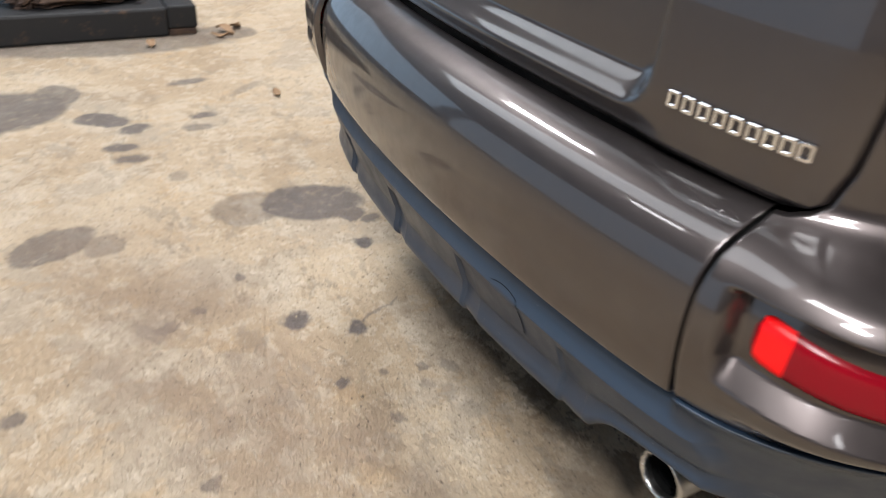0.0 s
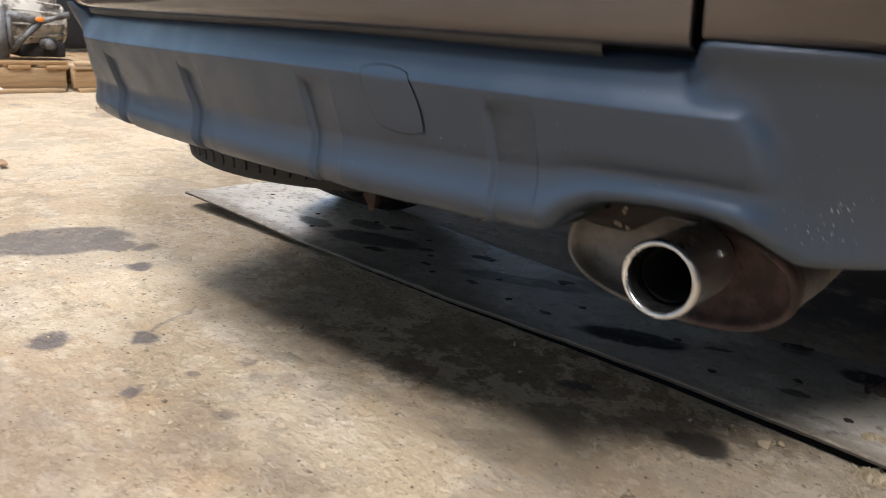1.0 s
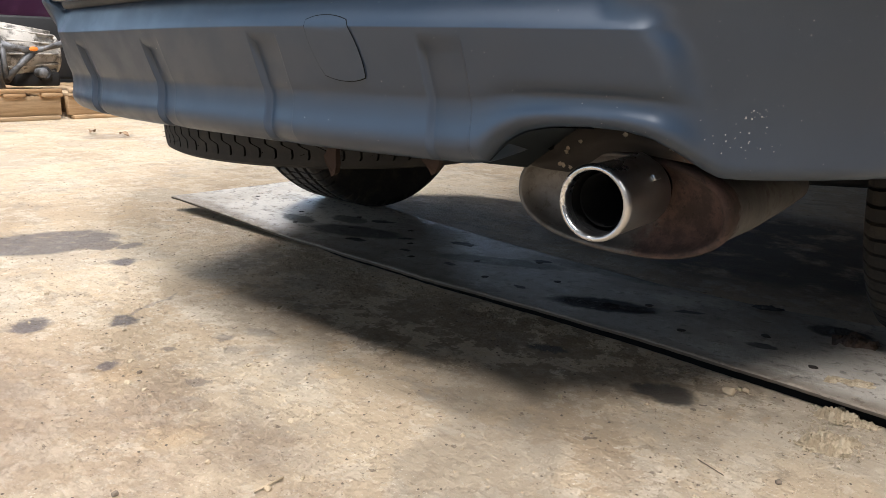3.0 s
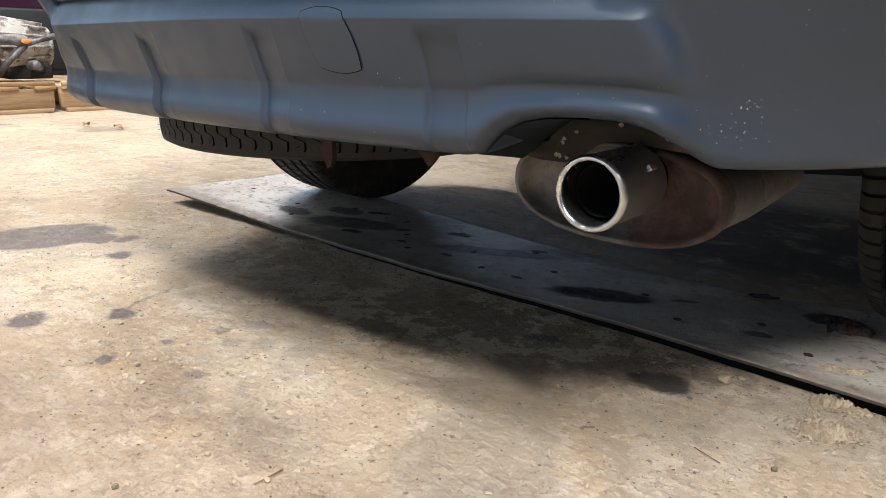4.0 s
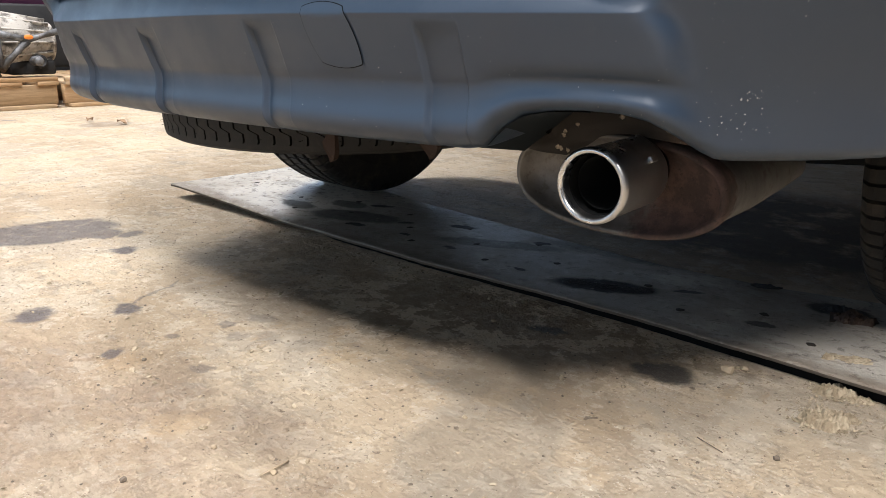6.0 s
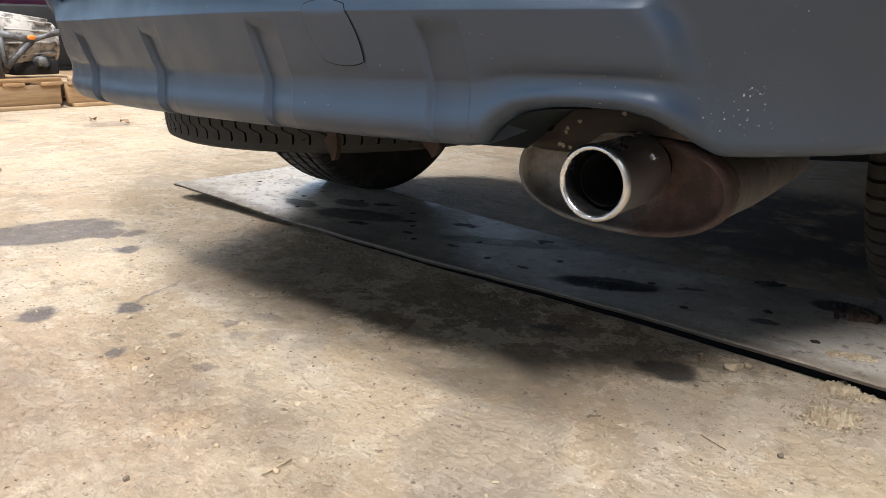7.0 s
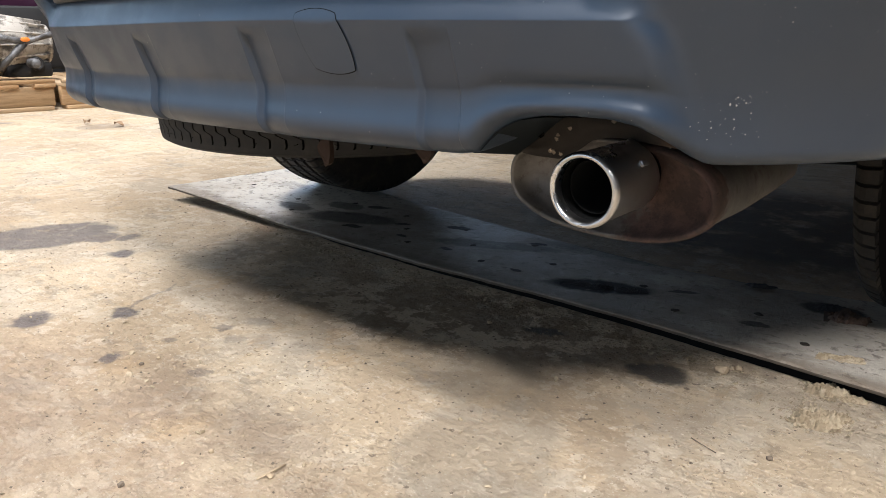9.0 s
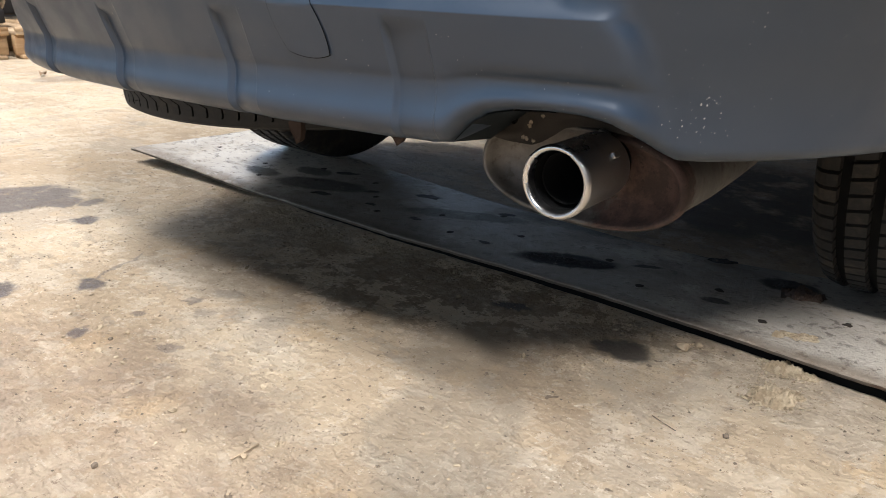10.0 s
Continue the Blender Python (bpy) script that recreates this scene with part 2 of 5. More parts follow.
    c = k.mix(k.calc("MULTIPLY", pits, 0.7), c, (0.13, 0.10, 0.075))
    grit = k.calc("MULTIPLY", k.span(k.cells(160), 0.2, 0.1), k.span(k.noise(9, 3, shift=(1, 1, 0)), 0.48, 0.62))
    c = k.mix(k.calc("MULTIPLY", grit, 0.5), c, (0.68, 0.60, 0.48))
    k.colour(c)
    k.roughness(k.calc("SUBTRACT", k.span(k.noise(8, 4), 0.3, 0.7, 0.72, 0.9), k.calc("MULTIPLY", k.calc("MAXIMUM", oil, wet), 0.30)))
    k.bump(k.noise(11, 8, 0.70), 0.012)
    k.bump(k.noise(34, 8, 0.76), 0.012)
    k.bump(scale, 0.0016)
    k.bump(k.noise(210, 3, 0.7), 0.0008)
    k.bump(k.calc("MULTIPLY", pits, -1.0), 0.0015)
    return k.m


def paint_material(name, base):
    k = Mat(name, base, rough=0.36, metal=0.92, coat=1.0, coat_rough=0.06)
    k.b.inputs["Coat IOR"].default_value = 1.5
    dust = k.span(k.noise(6, 5, 0.6), 0.45, 0.75, 0, 0.25)
    k.colour(k.mix(dust, base, tuple(0.8 * b + 0.035 for b in base)))
    k.roughness(k.span(k.noise(30, 4), 0.3, 0.7, 0.38, 0.46))
    return k.m


def plastic_material(name, base, rough=0.36):
    k = Mat(name, base, rough=rough, spec=0.58)
    dust = k.span(k.noise(5, 5, 0.65, stretch=(1, 1, 0.3)), 0.42, 0.75, 0, 0.35)
    c = k.mix(dust, base, tuple(0.85 * b + 0.012 for b in base))
    speck = k.calc("MULTIPLY", k.span(k.cells(70), 0.050, 0.025), k.span(k.noise(10, 2), 0.55, 0.63))
    k.colour(k.mix(speck, c, (0.42, 0.41, 0.38)))
    k.roughness(k.span(k.noise(18, 4), 0.3, 0.7, rough - 0.05, rough + 0.08))
    k.bump(k.noise(1400, 2, 0.5), 0.0001, 0.5)
    return k.m


def rusty_material(name, metal_base, rust=0.5, rough=0.5, metal=0.8):
    k = Mat(name, metal_base, rough=rough, metal=metal)
    r = k.span(k.calc("ADD", k.noise(14, 6, 0.65), k.calc("MULTIPLY", k.noise(60, 4, 0.7), 0.35)), 0.86 - 0.4 * rust, 1.02 - 0.4 * rust)
    rc = k.mix(k.noise(45, 5, 0.7), (0.045, 0.028, 0.019), (0.125, 0.070, 0.042))
    k.colour(k.mix(r, metal_base, rc))
    k.link(k.calc("SUBTRACT", metal, k.calc("MULTIPLY", r, metal)), k.b.inputs["Metallic"])
    k.roughness(k.span(r, 0, 1, rough, 0.85))
    k.bump(k.noise(90, 5, 0.7), 0.0009)
    return k.m


def rubber_material(name, base=(0.022, 0.021, 0.020), mud=0.35):
    k = Mat(name, base, rough=0.8, spec=0.35)
    d = k.span(k.noise(16, 6, 0.7), 0.45, 0.72, 0, mud)
    k.colour(k.mix(d, base, (0.16, 0.125, 0.085)))
    k.bump(k.noise(160, 3, 0.6), 0.0006)
    return k.m


def wood_material(name, a, b):
    k = Mat(name, a, rough=0.72, spec=0.3)
    rnd = k.nt.nodes.new("ShaderNodeObjectInfo").outputs["Random"]
    g = k.noise(6, 6, 0.65, stretch=(14, 1, 14))
    c = k.mix(k.span(g, 0.3, 0.7), a, b)
    c = k.mix(k.span(rnd, 0, 0.5, 0.55, 0, False), c, (0.30, 0.165, 0.075))
    c = k.mix(k.span(rnd, 0.5, 1, 0, 0.5, False), c, (0.46, 0.36, 0.25))
    knot = k.span(k.cells(7), 0.16, 0.06)
    c = k.mix(k.calc("MULTIPLY", knot, 0.8), c, (0.11, 0.055, 0.025))
    c = k.mix(k.span(k.noise(9, 5, 0.7), 0.55, 0.75, 0, 0.5), c, (0.20, 0.14, 0.09))
    k.colour(c)
    k.bump(g, 0.002)
    return k.m


def steel_plate_material():
    k = Mat("plate_steel", (0.3, 0.29, 0.27), rough=0.55, metal=0.2)
    c = k.mix(k.span(k.noise(3, 7, 0.68), 0.40, 0.60), (0.45, 0.40, 0.335), (0.58, 0.53, 0.455))
    c = k.mix(k.span(k.noise(6, 8, 0.74, stretch=(1, 2.2, 1)), 0.54, 0.59, 0, 0.5), c, (0.24, 0.205, 0.17))
    c = k.mix(k.span(k.noise(14, 8, 0.74, shift=(3, 3, 0)), 0.53, 0.61, 0, 0.7), c, (0.50, 0.43, 0.345))
    c = k.mix(k.span(k.noise(45, 6, 0.75, shift=(1, 6, 0)), 0.54, 0.62, 0, 0.75), c, (0.12, 0.095, 0.075))
    c = k.mix(k.span(k.noise(120, 5, 0.72, shift=(4, 6, 0)), 0.56, 0.65, 0, 0.65), c, (0.47, 0.40, 0.32))
    wv = k.nt.nodes.new("ShaderNodeTexNoise")
    wv.inputs["Scale"].default_value, wv.inputs["Detail"].default_value, wv.inputs["Roughness"].default_value = 22, 6, 0.68
    k.link(k.at, wv.inputs["Vector"])
    off = k.nt.nodes.new("ShaderNodeVectorMath")
    off.operation = "MULTIPLY_ADD"
    off.inputs[1].default_value = (0.05, 0.035, 0)
    k.link(wv.outputs["Color"], off.inputs[0])
    mid = k.nt.nodes.new("ShaderNodeVectorMath")
    mid.operation = "SUBTRACT"
    mid.inputs[1].default_value = (0.025, 0.0175, 0)
    k.link(k.at, mid.inputs[0])
    k.link(mid.outputs[0], off.inputs[2])
    warp = off.outputs[0]
    # brown dirt trodden along the front edge
    edge = k.calc("MULTIPLY", k.ring(warp, 0.1, -0.318, 1.6, 0.030, 0, 0.6), k.span(k.noise(18, 6, 0.7, shift=(3, 9, 0)), 0.36, 0.52, 0.3, 1.0))
    c = k.mix(k.calc("MULTIPLY", edge, 0.75), c, (0.17, 0.125, 0.085))
    # an oily film, with the car's shade put into its colour, over the middle of the plate, dry at both ends
    shaded_film = k.calc("MULTIPLY", k.ring(k.at, 0.10, -0.10, 0.60, 0.34, 8, 0.28), k.span(k.noise(7, 7, 0.7, shift=(6, 6, 0)), 0.30, 0.50, 0.45, 1.0))
    c = k.mix(k.calc("MULTIPLY", shaded_film, 0.72), c, (0.125, 0.108, 0.092))
    oil = None
    for x, y, rx, ry, turn, s in ((0.285, -0.208, 0.095, 0.034, 24, 0.97), (0.41, -0.135, 0.028, 0.008, 26, 0.8), (0.50, 0.02, 0.05, 0.02, 30, 0.95), (0.63, -0.05, 0.05, 0.03, 0, 0.9),
                                  (-0.42, -0.17, 0.12, 0.05, 20, 0.75), (-0.02, -0.12, 0.14, 0.03, 24, 0.5), (-0.60, -0.20, 0.05, 0.03, 0, 0.7), (-0.52, -0.10, 0.05, 0.03, 10, 0.7), (0.30, 0.02, 0.25, 0.05, 10, 0.4),
                                  (-0.36, -0.22, 0.020, 0.010, 10, 0.9), (-0.29, -0.13, 0.026, 0.012, 30, 0.9), (-0.22, -0.20, 0.015, 0.008, 0, 0.9), (-0.17, -0.06, 0.030, 0.012, 20, 0.85), (-0.08, -0.21, 0.018, 0.010, 15, 0.85), (0.05, -0.05, 0.022, 0.010, 20, 0.85), (0.12, -0.23, 0.016, 0.008, 0, 0.8), (-0.45, -0.05, 0.030, 0.014, 25, 0.85), (0.56, -0.20, 0.024, 0.009, 20, 0.8)):
        m = k.calc("MULTIPLY", k.ring(warp, x, y, rx, ry, turn, 0.2), k.span(k.noise(26, 7, 0.74), 0.30, 0.40))
        m = k.calc("MULTIPLY", m, s)
        oil = m if oil is None else k.calc("MAXIMUM", oil, m)
    k.colour(k.mix(oil, c, (0.022, 0.021, 0.022)))
    k.roughness(k.calc("ADD", k.span(k.noise(11, 6, 0.68), 0.3, 0.7, 0.38, 0.66), k.calc("MULTIPLY", oil, 0.12)))
    k.link(k.span(oil, 0, 1, 0.2, 0.0), k.b.inputs["Metallic"])
    k.link(k.span(oil, 0, 1, 0.35, 0.12), k.b.inputs["Specular IOR Level"])
    k.bump(k.noise(30, 8, 0.74), 0.004)
    k.bump(k.noise(120, 4, 0.7), 0.0012)
    return k.m


def plain_wall_material(name, base):
    k = Mat(name, base, rough=0.85)
    k.colour(k.mix(k.span(k.noise(1.2, 5, 0.6), 0.35, 0.7), base, tuple(0.75 * b for b in base)))
    return k.m


def muffler_material():
    """Dull steel, rusted over on one half of the end cap."""
    k = Mat("muffler_steel", (0.15, 0.13, 0.115), rough=0.5, metal=0.7)
    sep = k.nt.nodes.new("ShaderNodeSeparateXYZ")
    k.link(k.at, sep.inputs[0])
    side = k.calc("MULTIPLY", k.span(sep.outputs["X"], 0.535, 0.60), k.span(sep.outputs["Y"], -0.62, -0.64))
    r = k.span(k.calc("ADD", k.calc("ADD", k.noise(16, 7, 0.72), k.calc("MULTIPLY", k.noise(80, 5, 0.74), 0.4)), k.calc("MULTIPLY", side, 0.40)), 0.78, 0.98)
    rc = k.mix(k.span(k.noise(60, 7, 0.74), 0.40, 0.62), (0.036, 0.023, 0.020), (0.076, 0.044, 0.038))
    rc = k.mix(k.span(k.noise(150, 4, 0.7), 0.58, 0.66, 0, 0.7), rc, (0.012, 0.010, 0.009))
    steel = k.mix(k.span(k.noise(9, 6, 0.7), 0.35, 0.65), (0.075, 0.070, 0.066), (0.140, 0.131, 0.122))
    steel = k.mix(k.span(k.noise(70, 6, 0.74, shift=(3, 1, 0)), 0.54, 0.64, 0, 0.6), steel, (0.06, 0.048, 0.038))
    k.colour(k.mix(r, steel, rc))
    k.link(k.span(r, 0, 1, 0.6, 0.1), k.b.inputs["Metallic"])
    k.roughness(k.span(r, 0, 1, 0.55, 0.88))
    k.bump(k.noise(90, 6, 0.74), 0.0006)
    return k.m


def grimy_material(name, base):
    """Cast metal with oily grime in blotches."""
    k = Mat(name, base, rough=0.55, metal=0.35)
    g = k.span(k.noise(9, 7, 0.7), 0.46, 0.60, 0, 0.85)
    c = k.mix(g, base, (0.05, 0.045, 0.04))
    c = k.mix(k.span(k.noise(30, 5, 0.7, shift=(3, 0, 0)), 0.56, 0.66, 0, 0.7), c, (0.10, 0.075, 0.05))
    k.colour(c)
    k.bump(k.noise(40, 6, 0.7), 0.004)
    return k.m


M_FLOOR = floor_material()
M_PAINT = paint_material("bronze_grey_paint", (0.072, 0.061, 0.059))
M_PURPLE = paint_material("purple_paint", (0.10, 0.035, 0.085))
M_PLASTIC = plastic_material("grey_bumper_plastic", (0.0140, 0.0268, 0.0475), 0.40)
M_BLACK = plastic_material("black_plastic", (0.012, 0.012, 0.013), 0.55)
# black for seals, and for shade painted into gaps, cuts and holes
M_GAP = Mat("seal_and_shade_black", (0.005, 0.005, 0.005), rough=0.9, spec=0.1).m
M_HOLE = Mat("clogged_hole", (0.030, 0.021, 0.014), rough=0.9).m
M_LINER = Mat("liner_plastic", (0.009, 0.013, 0.016), rough=0.7, spec=0.12).m
M_FLAKE = Mat("paint_flake", (0.30, 0.25, 0.19), rough=0.8).m
M_SPARE = rubber_material("dusty_spare_rubber", (0.021, 0.0205, 0.020), 0.12)
M_UNDER = rusty_material("underbody", (0.020, 0.019, 0.018), 0.3, 0.8, 0.0)
M_STEEL = steel_plate_material()
M_PLATE_EDGE = rusty_material("plate_edge", (0.10, 0.078, 0.058), 0.4, 0.85, 0.0)
M_CHROME = Mat("chrome", (0.66, 0.66, 0.67), rough=0.10, metal=1.0).m
M_RUBBER = rubber_material("tyre_rubber", (0.024, 0.023, 0.022), 0.25)
M_RUBBER_MUD = rubber_material("muddy_tyre_rubber", (0.012, 0.0115, 0.011), 0.22)
M_RIM = Mat("alloy_grey", (0.30, 0.30, 0.31), rough=0.4, metal=0.8).m
M_MUFFLER = muffler_material()
M_SHIELD = rusty_material("rusty_shield", (0.017, 0.0135, 0.011), 0.22, 0.9, 0.0)
M_HOOK = rusty_material("hook_rust", (0.030, 0.015, 0.009), 0.2, 0.85, 0.0)
M_RUST = rusty_material("rust", (0.05, 0.030, 0.022), 0.6, 0.8, 0.1)
M_PIPE = Mat("sooty_pipe", (0.005, 0.005, 0.005), rough=0.95, spec=0.1).m
M_RED = Mat("red_lens", (0.19, 0.002, 0.008), rough=0.2, spec=0.22).m
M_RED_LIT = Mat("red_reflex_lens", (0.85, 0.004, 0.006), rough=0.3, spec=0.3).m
M_WOOD = wood_material("pallet_wood", (0.32, 0.205, 0.105), (0.50, 0.345, 0.20))
M_ALU = grimy_material("cast_aluminium", (0.50, 0.46, 0.41))
M_IRON = rusty_material("black_iron", (0.016, 0.016, 0.017), 0.25, 0.65, 0.2)
M_CAST = grimy_material("dark_casting", (0.16, 0.16, 0.165))
M_PAPER = Mat("white_paper", (0.80, 0.80, 0.82), rough=0.8).m
M_ORANGE = Mat("orange_mark", (0.75, 0.22, 0.03), rough=0.6).m
M_LEAF = Mat("dry_leaf", (0.27, 0.17, 0.095), rough=0.8).m
M_STONE = Mat("pale_grit", (0.35, 0.27, 0.18), rough=0.95, spec=0.2).m


def mud_material():
    k = Mat("dried_mud", (0.40, 0.315, 0.23), rough=0.95, spec=0.2)
    k.colour(k.mix(k.span(k.noise(60, 6, 0.7), 0.40, 0.62), (0.26, 0.20, 0.13), (0.40, 0.325, 0.225)))
    k.bump(k.noise(320, 4, 0.7), 0.0012)
    return k.m


M_MUD = mud_material()
M_STONE_DARK = Mat("dark_grit", (0.13, 0.098, 0.07), rough=0.9).m
M_WALL = plain_wall_material("hall_wall", (0.12, 0.122, 0.128))
M_CEIL = plain_wall_material("hall_ceiling", (0.055, 0.056, 0.060))
M_SOOT = Mat("oily_crust", (0.010, 0.010, 0.012), rough=0.45, spec=0.4).m
M_CHIP = Mat("pale_stone_chip", (0.19, 0.19, 0.19), rough=0.6).m
M_HOUSING = Mat("lamp_housing", (0.7, 0.7, 0.7), rough=0.5).m


def tip_material():
    k = Mat("polished_tip", (0.55, 0.53, 0.50), rough=0.2, metal=1.0)
    d = k.span(k.noise(26, 6, 0.62), 0.56, 0.80)
    haze = k.span(k.noise(7, 5, 0.6, shift=(2, 3, 1)), 0.40, 0.65)
    k.colour(k.mix(d, k.mix(haze, (0.54, 0.54, 0.545), (0.44, 0.435, 0.43)), (0.27, 0.255, 0.24)))
    k.roughness(k.calc("ADD", k.span(d, 0, 1, 0.26, 0.40), k.calc("MULTIPLY", haze, 0.06)))
    k.bump(k.noise(60, 5, 0.7), 0.0001)
    return k.m


M_TIP = tip_material()


# ---- mesh helpers ----
def mesh_of(bm, name, smooth=True):
    me = bpy.data.meshes.new(name)
    bm.normal_update()
    bm.to_mesh(me)
    bm.free()
    if smooth:
        for p in me.polygons:
            p.use_smooth = True
    return me


def part(name, bm, material, parent=None, label="", smooth=True, m=None):
    ob = new(name, mesh_of(bm, name, smooth))
    ob.data.materials.append(material)
    if parent is not None:
        ob.parent = parent
    if m is not None:
        ob.matrix_basis = m
    if label:
        ob["label"] = label
    return ob


def thing(name, label, category, group="", kind="", at=(0, 0, 0)):
    ob = new(name)
    ob.location = at
    ob.empty_display_size = 0.1
    return tagged(ob, label, category, group, kind)


def sheet(rows, closed_u=False, closed_v=False):
    """A mesh over a grid of points, rows by columns."""
    bm = bmesh.new()
    vs = [[bm.verts.new(p) for p in row] for row in rows]
    nr, nc = len(vs), len(vs[0])
    for i in range(nr if closed_v else nr - 1):
        for j in range(nc if closed_u else nc - 1):
            a, b = vs[i][j], vs[i][(j + 1) % nc]
            c, d = vs[(i + 1) % nr][(j + 1) % nc], vs[(i + 1) % nr][j]
            bm.faces.new((a, b, c, d))
    return bm


def box(x0, x1, y0, y1, z0, z1, bevel=0.0, seg=2, bm=None):
    bm = bm or bmesh.new()
    made = bmesh.ops.create_cube(bm, size=1)["verts"]
    bmesh.ops.scale(bm, vec=(x1 - x0, y1 - y0, z1 - z0), verts=made)
    bmesh.ops.translate(bm, vec=((x0 + x1) / 2, (y0 + y1) / 2, (z0 + z1) / 2), verts=made)
    if bevel:
        edges = list({e for v in made for e in v.link_edges})
        bmesh.ops.bevel(bm, geom=edges, offset=bevel, segments=seg, affect="EDGES", profile=0.5)
    return bm


def turned(profile, n=48, axis="Z"):
    """A closed body turned from (radius, height) points."""
    rows = []
    for r, h in profile:
        row = []
        for i in range(n):
            a = 2 * math.pi * i / n
            p = (r * math.cos(a), r * math.sin(a), h)
            row.append(p if axis == "Z" else (p[0], -p[2], p[1]) if axis == "Y" else (p[2], p[0], p[1]))
        rows.append(row)
    return sheet(rows, closed_u=True)


def tube(points, r, n=10, bm=None):
    bm = bm or bmesh.new()
    rings = []
    pts = [Vector(p) for p in points]
    for i, p in enumerate(pts):
        d = (pts[min(i + 1, len(pts) - 1)] - pts[max(i - 1, 0)]).normalized()
        side = d.cross(Vector((0.3, 0.2, 1))).normalized()
        up = side.cross(d)
        rr = r[i] if isinstance(r, (list, tuple)) else r
        rings.append([bm.verts.new(p + side * rr * math.cos(2 * math.pi * k / n) + up * rr * math.sin(2 * math.pi * k / n)) for k in range(n)])
    for a, b in zip(rings, rings[1:]):
        for k in range(n):
            bm.faces.new((a[k], a[(k + 1) % n], b[(k + 1) % n], b[k]))
    bm.faces.new(rings[0][::-1])
    bm.faces.new(rings[-1])
    return bm


def lerp_table(x, table):
    if x <= table[0][0]:
        return table[0][1]
    for (a, va), (b, vb) in zip(table, table[1:]):
        if x <= b:
            return va + (vb - va) * (x - a) / (b - a)
    return table[-1][1]


def step(a, b, x):
    t = min(max((x - a) / (b - a), 0.0), 1.0)
    return t * t * (3 - 2 * t)


def catmull(points, n):
    """n points along a smooth curve through the given ones."""
    p = [np.array(q, float) for q in points]
    p = [2 * p[0] - p[1]] + p + [2 * p[-1] - p[-2]]
    out = []
    for i in range(n):
        t = i / (n - 1) * (len(p) - 3)
        j = min(int(t), len(p) - 4)
        t -= j
        a, b, c, d = p[j : j + 4]
        out.append(0.5 * (2 * b + (c - a) * t + (2 * a - 5 * b + 4 * c - d) * t**2 + (3 * b - a - 3 * c + d) * t**3))
    return out


# ---- the hall ----
X0, X1, Y0, Y1 = -7.0, 6.5, -6.5, 8.0
bm = bmesh.new()
bmesh.ops.create_grid(bm, x_segments=60, y_segments=60, size=0.5)
bmesh.ops.scale(bm, vec=(X1 - X0, Y1 - Y0, 1), verts=bm.verts)
bmesh.ops.translate(bm, vec=((X0 + X1) / 2, (Y0 + Y1) / 2, 0), verts=bm.verts)
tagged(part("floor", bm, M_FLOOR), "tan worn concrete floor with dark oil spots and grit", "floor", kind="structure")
for name, b in (
    ("wall_north", (X0 - 0.2, X1 + 0.2, Y1, Y1 + 0.2, 0, HALL)),
    ("wall_south_1", (X0 - 0.2, FILL_DOOR[0], Y0 - 0.2, Y0, 0, HALL)),
    ("wall_south_2", (FILL_DOOR[1], X1 + 0.2, Y0 - 0.2, Y0, 0, HALL)),
    ("wall_south_3", (FILL_DOOR[0], FILL_DOOR[1], Y0 - 0.2, Y0, FILL_DOOR[2], HALL)),
    ("wall_west_1", (X0 - 0.2, X0, FILL_SIDE[1], FILL_WIN[0], 0, HALL)),
    ("wall_west_5", (X0 - 0.2, X0, Y0, FILL_SIDE[0], 0, HALL)),
    ("wall_west_6", (X0 - 0.2, X0, FILL_SIDE[0], FILL_SIDE[1], 0, FILL_SIDE[2])),
    ("wall_west_7", (X0 - 0.2, X0, FILL_SIDE[0], FILL_SIDE[1], FILL_SIDE[3], HALL)),
    ("wall_west_2", (X0 - 0.2, X0, FILL_WIN[1], Y1, 0, HALL)),
    ("wall_west_3", (X0 - 0.2, X0, FILL_WIN[0], FILL_WIN[1], 0, FILL_WIN[2])),
    ("wall_west_4", (X0 - 0.2, X0, FILL_WIN[0], FILL_WIN[1], FILL_WIN[3], HALL)),
    ("wall_east", (X1, X1 + 0.2, Y0, Y1, 0, HALL)),
):
    tagged(part(name, box(*b), M_WALL, smooth=False), "plain grey workshop wall", "wall", kind="structure")
tagged(part("ceiling", box(X0 - 0.2, X1 + 0.2, Y0 - 0.2, Y1 + 0.2, HALL, HALL + 0.2), M_CEIL, smooth=False), "plain grey workshop ceiling", "ceiling", kind="structure")


# ---- the parked car ----
XC = 0.06  # the car's middle plane
PLAN_U = [0, 0.12, 0.25, 0.37, 0.46, 0.53, 0.59, 0.64, 0.69, 0.74, 0.785, 0.815, 0.835, 0.845]
PLAN_Y = [-0.842, -0.840, -0.833, -0.822, -0.810, -0.795, -0.771, -0.735, -0.680, -0.605, -0.51, -0.42, -0.32, -0.24]


def natural_spline(xs, ys):
    n, h = len(xs), np.diff(xs)
    a, b = np.zeros((n, n)), np.zeros(n)
    a[0, 0], a[0, 1], b[0], a[-1, -1] = 2 * h[0], h[0], 6 * (ys[1] - ys[0]) / h[0], 1
    for i in range(1, n - 1):
        a[i, i - 1 : i + 2] = h[i - 1], 2 * (h[i - 1] + h[i]), h[i]
        b[i] = 6 * ((ys[i + 1] - ys[i]) / h[i] - (ys[i] - ys[i - 1]) / h[i - 1])
    m = np.linalg.solve(a, b)

    def f(x):
        i = min(max(int(np.searchsorted(xs, x)) - 1, 0), n - 2)
        t = x - xs[i]
        return ys[i] + t * ((ys[i + 1] - ys[i]) / h[i] - h[i] * (2 * m[i] + m[i + 1]) / 6) + t * t * m[i] / 2 + t**3 * (m[i + 1] - m[i]) / (6 * h[i])

    return f


